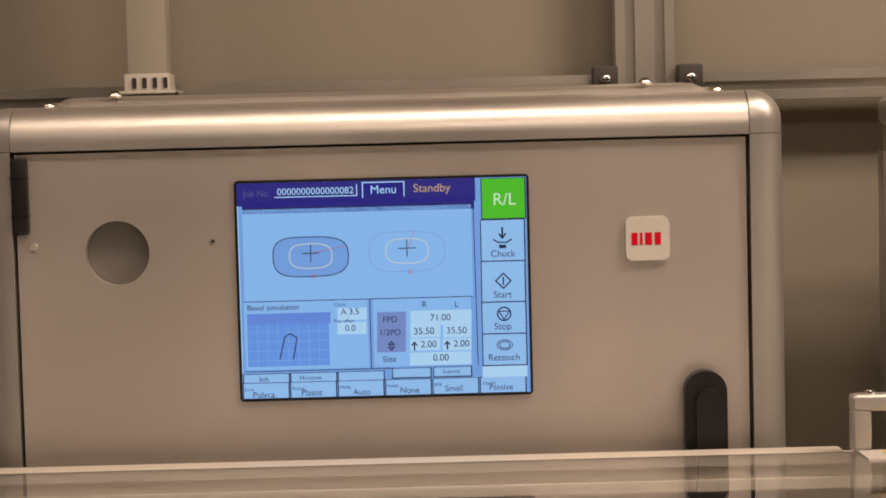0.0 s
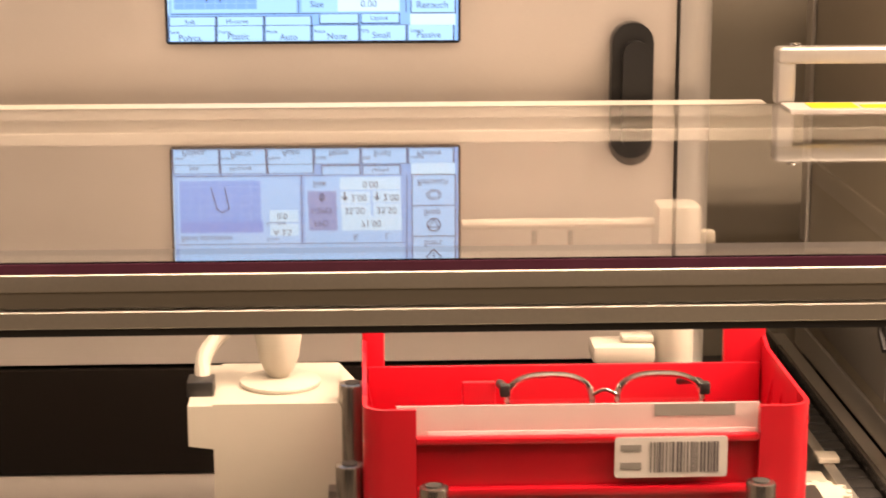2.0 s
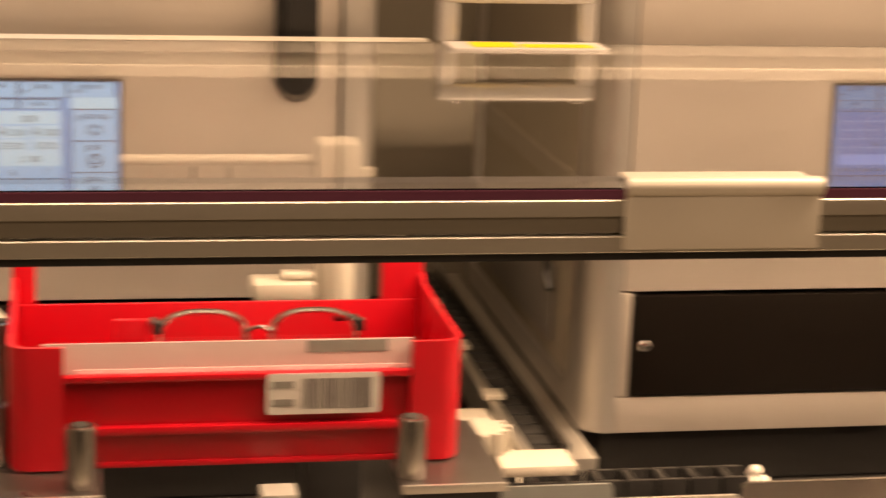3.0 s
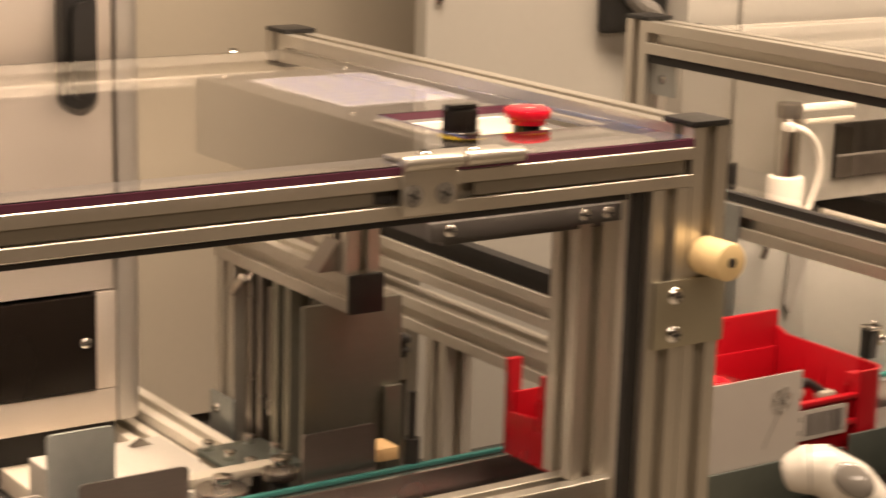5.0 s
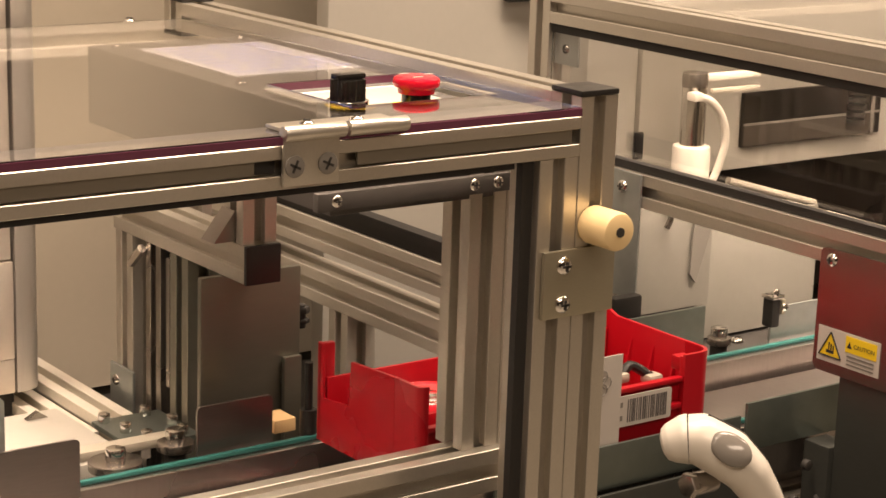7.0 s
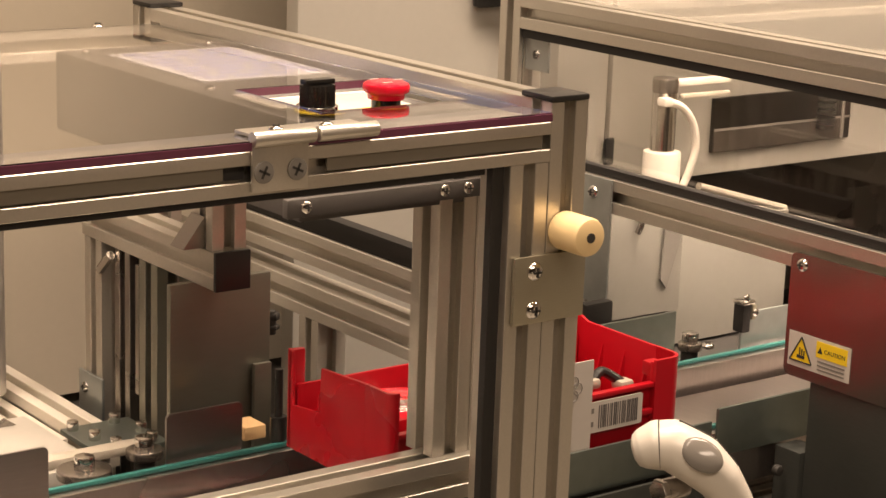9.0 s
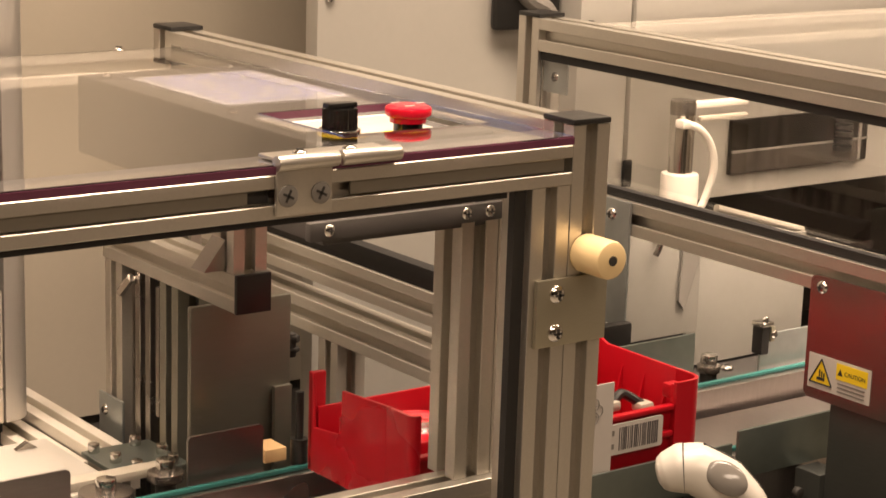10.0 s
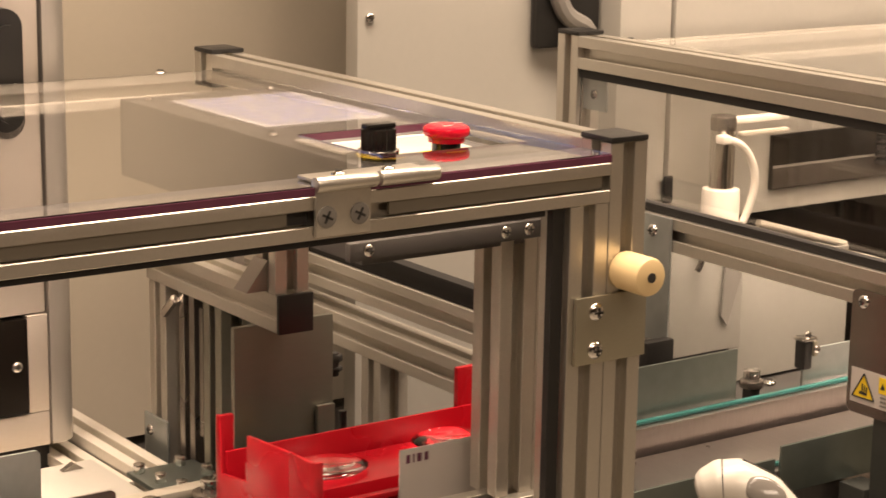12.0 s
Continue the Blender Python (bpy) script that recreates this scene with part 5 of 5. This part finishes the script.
plate = part("bracket_plate", boxed(XN - 0.0115, XN - 0.0085, -0.245, -0.2, 0.955, 1.068, 0.001), ZINC, nextc)
screw(plate, (XN - 0.0115, -0.222, 1.054), 0.006, "x")
pane = part("side_pane", boxed(XN + 0.004, XN + 0.008, YF + 0.0302, YB - 0.0302, 1.0757, ZC - 0.0272), CLEAR, nextc, "clear acrylic side pane")
pane.visible_shadow = False
lid(XN + 0.031, 3.15)
screw(nextc, (XN + 0.072, YB - 0.02, ZC + 0.0015), 0.0055, "z")
corner = part("corner_bracket", boxed(XN + 0.0095, XN + 0.012, -0.13, -0.0965, 1.145, 1.175, 0.001), ZINC, nextc, "zinc-plated corner bracket")
screw(corner, (XN + 0.0095, -0.113, 1.16), 0.005, "x")


def warning_panel():
    p = holder("warning_panel", "shiny stainless cover with a caution sticker on the mid rail", "cover panel", (XN - 0.01, -0.5, 0.8))
    face = round_rect(-0.62, -0.462, 0.952, 1.052, 0.006, -(XN - 0.0095), -(XN - 0.0125))
    bmesh.ops.rotate(face, cent=(0, 0, 0), matrix=Matrix.Rotation(math.pi / 2, 3, "Z"), verts=face.verts)
    part("sheet", face, STEEL, p)
    part("lower_sheet", boxed(XN - 0.011, XN - 0.0085, -0.62, -0.49, 0.5, 0.9515, 0.0015), SLATE, p)
    screw(p, (XN - 0.0125, -0.474, 1.043), 0.0055, "x")
    x = XN - 0.0128
    st = part("sticker", boxed(x - 0.0004, x, -0.531, -0.4665, 0.961, 0.989), PAPER, p, "white and yellow caution sticker")
    tri = bmesh.new()
    vs = [tri.verts.new((x - 0.0008, y, z)) for y, z in ((-0.469, 0.966), (-0.492, 0.966), (-0.4805, 0.986))]
    tri.faces.new(vs)
    part("triangle", tri, YELLOW, st, "yellow warning triangle")
    sign = boxed(x - 0.0012, x - 0.0008, -0.4845, -0.4765, 0.9688, 0.9712)
    for k, y in enumerate((-0.4838, -0.4815, -0.4792)):
        box(sign, x - 0.0012, x - 0.0008, y - 0.0006, y + 0.0006, 0.9715, 0.9755 + 0.001 * k)
    part("figure", sign, INK, st)
    for k in range(3):
        a = [(-0.469, 0.966), (-0.492, 0.966), (-0.4805, 0.986)]
        (y0, z0), (y1, z1) = a[k], a[(k + 1) % 3]
        part("triangle_edge", tube([(x - 0.001, y0, z0), (x - 0.001, (y0 + y1) / 2, (z0 + z1) / 2), (x - 0.001, y1, z1)], 0.0006, 6), INK, st)
    part("caution_band", boxed(x - 0.0008, x - 0.0003, -0.528, -0.496, 0.974, 0.987), YELLOW, st)
    t = text_part("CAUTION", 0, 0, 0.0048, INK, st, 0, "lettering")
    t.matrix_basis = (p.matrix_basis @ st.matrix_basis).inverted() @ pose(x - 0.001, -0.5045, 0.9785, 90, 0, -90)
    tri = bmesh.new()
    tri.faces.new([tri.verts.new((x - 0.001, y, z)) for y, z in ((-0.4975, 0.9775), (-0.503, 0.9775), (-0.50025, 0.983))])
    part("small_triangle", tri, INK, st)
    for k in range(3):
        part("print", boxed(x - 0.0008, x - 0.0004, -0.526, -0.498, 0.9635 + k * 0.0033, 0.965 + k * 0.0033), GREY, st)


warning_panel()


def sensor_post():
    s = holder("sensor_post", "steel sensor post in a white sleeve with a looped cable", "sensor", (1.8, 0.0, 0.85))
    bm = bmesh.new()
    cyl(bm, (1.802, 0.0, 1.0), 0.0132, 0.21, seg=24)
    part("post", bm, CHROME, s)
    bm = bmesh.new()
    cyl(bm, (1.8025, 0.0, 0.968), 0.0202, 0.12, seg=24, bevel=0.003)
    part("sleeve", bm, SHELL, s)
    part("cap", lathe([(0.0136, 0.0), (0.014, 0.012), (0.0128, 0.0155), (0.004, 0.0165)], (1.802, 0.0, 1.09)), STEEL, s)
    part("cable", tube([(1.784, -0.018, 1.084), (1.803, -0.022, 1.079), (1.821, -0.023, 1.062), (1.83, -0.022, 1.036), (1.827, -0.018, 1.008), (1.818, -0.015, 0.985)], 0.0042), SHELL, s)
    part("collar", boxed(1.779, 1.791, -0.026, -0.012, 1.079, 1.0885, 0.003), SHELL, s)
    part("arm", boxed(1.8155, 1.893, -0.006, 0.006, 1.0955, 1.1025, 0.002), SHELL, s)
    part("arm", boxed(1.8155, 1.885, -0.014, -0.007, 1.083, 1.0885, 0.002), WHITE, s)
    s.matrix_basis = Matrix.Translation((0.0219, -0.0901, 0.0845)) @ Matrix.Scale(0.94, 4) @ s.matrix_basis
    part("block", boxed(1.87, 1.9, -0.02, 0.012, 1.074, 1.093, 0.002), GREY, s)


sensor_post()


def far_unit():
    f = holder("loader_unit", "cream loader housing with a dark viewing window", "machine unit", (1.95, 0.1, 0.85))
    part("housing", boxed(1.69, 2.6, -0.04, 0.4, 1.006, 2.0, 0.003), PALE, f)
    part("window", boxed(1.83, 2.04, -0.046, -0.0405, 1.03, 1.088, 0.001), PANEL, f, "dark viewing window")
    # no hollow here: the recess's shade is the block's black colour
    part("plinth", boxed(1.7, 2.6, -0.03, 0.3, 0.86, 1.0055, 0.002), PANEL, f, "black block standing for the shaded recess under the housing")
    part("side_door", boxed(1.62, 1.686, -0.038, 0.3, 0.86, 2.0, 0.002), PALE, f)
    door = part("tall_panel", boxed(1.34, 1.617, 0.0, 0.02, 0.3, 2.0, 0.002), PALE, f)
    screw(door, (1.353, -0.001, 1.228), 0.005)
    latch = part("latch", boxed(1.536, 1.616, -0.012, -0.0005, 1.19, 1.29, 0.006), BLACK, f, "black recessed swing latch")
    part("lever", tube([(1.55, -0.018, 1.26), (1.565, -0.02, 1.225), (1.59, -0.02, 1.21), (1.603, -0.016, 1.195)], 0.009), GREY, latch)
    part("side_panel", boxed(1.57, 1.69, -0.152, -0.148, 0.905, 1.03, 0.001), LIGHTGREY, f)
    part("side_panel", boxed(1.692, 1.857, -0.135, -0.131, 0.863, 0.985, 0.001), LIGHTGREY, f)
    part("fin", prism([(1.663, 1.005), (1.69, 0.998), (1.668, 0.93), (1.66, 0.94)], 0.002, Matrix.Translation((0, -0.156, 0))), GREY, f)
    part("tray_arm", tube([(1.8, -0.06, 1.0005), (1.865, -0.06, 0.982), (1.931, -0.06, 0.9635)], 0.0042), WHITE, f)
    part("glass_shelf", boxed(1.8305, 2.0395, -0.0475, -0.0462, 1.053, 1.0555), GREY, f)
    part("window_bar", boxed(2.024, 2.0285, -0.0478, -0.0462, 1.031, 1.087), GREY, f)
    part("lower_glass", boxed(1.8305, 2.0235, -0.0472, -0.0462, 1.031, 1.0525), BROWN, f, "brown smoked lower glass")
    part("hook", tube([(1.628, -0.155, 1.01), (1.627, -0.16, 1.0), (1.624, -0.158, 0.99)], 0.003), STEEL, f)
    clamp = part("clamp", boxed(1.627, 1.637, -0.3, -0.287, 0.926, 0.952, 0.002), BLACK, f)
    part("clamp_plate", boxed(1.637, 1.6415, -0.302, -0.29, 0.938, 0.952, 0.001), PLATE, clamp)
    part("clamp_cap", boxed(1.6255, 1.6405, -0.301, -0.286, 0.9525, 0.956, 0.001), CHROME, clamp)
    screw(clamp, (1.63, -0.3, 0.9585), 0.0042)
    screw(clamp, (1.6395, -0.303, 0.945), 0.0038)
    part("sensor_block", boxed(1.472, 1.504, -0.262, -0.25, 0.93, 0.965, 0.003), BLACK, f, "black sensor block")
    part("seam_catch", boxed(1.683, 1.694, -0.0445, -0.0405, 1.03, 1.058, 0.002), BLACK, f, "small black catch on the seam")
    for k in range(5):
        bm = bmesh.new()
        cyl(bm, (1.99, -0.056, 1.048 + k * 0.008), 0.01, 0.005, seg=16)
        part("bellows", bm, BLACK, f)
    part("base", boxed(1.42, 2.6, -0.28, -0.13, 0.84, 0.86, 0.002), DARK, f)


far_unit()


# ---- barcode scanner ----
def scanner():
    s = holder("barcode_scanner", "white handheld barcode scanner with a grey oval button", "scanner", (1.03, -0.85, 0.0))
    spine = [(1.0395, -0.784, 1.0685), (1.0405, -0.785, 1.069), (1.0425, -0.787, 1.07), (1.0475, -0.7915, 1.0725), (1.0535, -0.797, 1.0735), (1.064, -0.808, 1.0665), (1.072, -0.815, 1.057), (1.0795, -0.818, 1.0455), (1.088, -0.82, 1.03), (1.0945, -0.822, 1.011), (1.098, -0.823, 0.97)]
    spine = [(x + 0.0045, y - 0.0033, z + 0.0005) for x, y, z in spine]
    radii = [0.005, 0.0082, 0.0102, 0.0126, 0.0138, 0.0141, 0.0122, 0.0105, 0.0095, 0.009, 0.009]
    eye = Vector((-0.6, -0.78, 0.2)).normalized()

    def section(u, swell=1.0, seg=28):
        k = min(int(u), len(spine) - 2)
        q = u - k
        p = Vector(spine[k]).lerp(Vector(spine[k + 1]), q)
        d0 = Vector(spine[k + 1]) - Vector(spine[max(k - 1, 0)])
        d1 = Vector(spine[min(k + 2, len(spine) - 1)]) - Vector(spine[k])
        d = d0.normalized().lerp(d1.normalized(), q).normalized()
        r = (radii[k] + (radii[k + 1] - radii[k]) * q) * swell
        side = (eye - d * eye.dot(d)).normalized()
        up = side.cross(d).normalized()
        return [p + (side * math.cos(a) * 1.1 + up * math.sin(a)) * r for a in [2 * math.pi * j / seg for j in range(seg)]]

    def shell(u0, u1, n, swell=1.0):
        bm, last = bmesh.new(), None
        for i in range(n + 1):
            row = [bm.verts.new(p) for p in section(u0 + (u1 - u0) * i / n, swell)]
            if last:
                for j in range(len(row)):
                    bm.faces.new((last[j], last[(j + 1) % len(row)], row[(j + 1) % len(row)], row[j]))
            else:
                bm.faces.new(row[::-1])
            last = row
        bm.faces.new(last)
        bmesh.ops.recalc_face_normals(bm, faces=bm.faces)
        return bm

    part("nose", shell(0, 3.25, 22, 1.03), SHELL, s)
    part("body", shell(3.3, len(spine) - 1, 34), SHELL, s)
    part("seam", shell(3.24, 3.31, 2, 1.008), DARK, s, "dark joint line")
    mid = sum(section(5.0), Vector()) / 28
    under = [section(u, 1.0)[6] for u in (4.0, 4.4, 4.8, 5.2, 5.6, 6.0)]
    part("seam", tube(under, 0.0006, 6), DARK, s)
    lift = (eye * 0.93 + Vector((-0.1, -0.05, 0.36))).normalized()
    along = (Vector(spine[6]) - Vector(spine[4])).normalized()
    along = (along - lift * along.dot(lift)).normalized()
    across = lift.cross(along)
    at = mid + lift * 0.0152
    m = Matrix(((along.x, across.x, lift.x, at.x), (along.y, across.y, lift.y, at.y), (along.z, across.z, lift.z, at.z), (0, 0, 0, 1)))
    bm = bmesh.new()
    bmesh.ops.create_uvsphere(bm, u_segments=28, v_segments=14, radius=1)
    bmesh.ops.transform(bm, matrix=m @ Matrix.Diagonal((0.0118, 0.0082, 0.0034, 1)), verts=bm.verts)
    part("button", bm, BUTTON, s, "grey oval button with a glint")
    bm = bmesh.new()
    cyl(bm, (1.062, -0.8, 1.049), 0.0062, 0.016, "x", seg=16, bevel=0.001)
    cyl(bm, (1.053, -0.8, 1.049), 0.0068, 0.005, "x", seg=6, bevel=0.0008)
    part("trigger", bm, STEEL, s)
    part("stand", boxed(1.09, 1.106, -0.831, -0.815, 0.0, 0.98, 0.002), GREY, s)
    return s


scanner()


# ---- what moves ----
def motions():
    at = moving_tray.matrix_basis.copy()
    rows = [(0.0, 0.45), (3.7, 0.175), (5.3, 0.055), (5.5, 0.041), (5.7, 0.023), (5.9, 0.001), (6.1, 0.0), (11.2, 0.0), (11.3, -0.007), (11.4, -0.022), (11.5, -0.035), (11.7, -0.066), (12.0, -0.114)]
    walk(moving_tray, [(t, Matrix.Translation((d, 0, 0)) @ at) for t, d in rows])


motions()
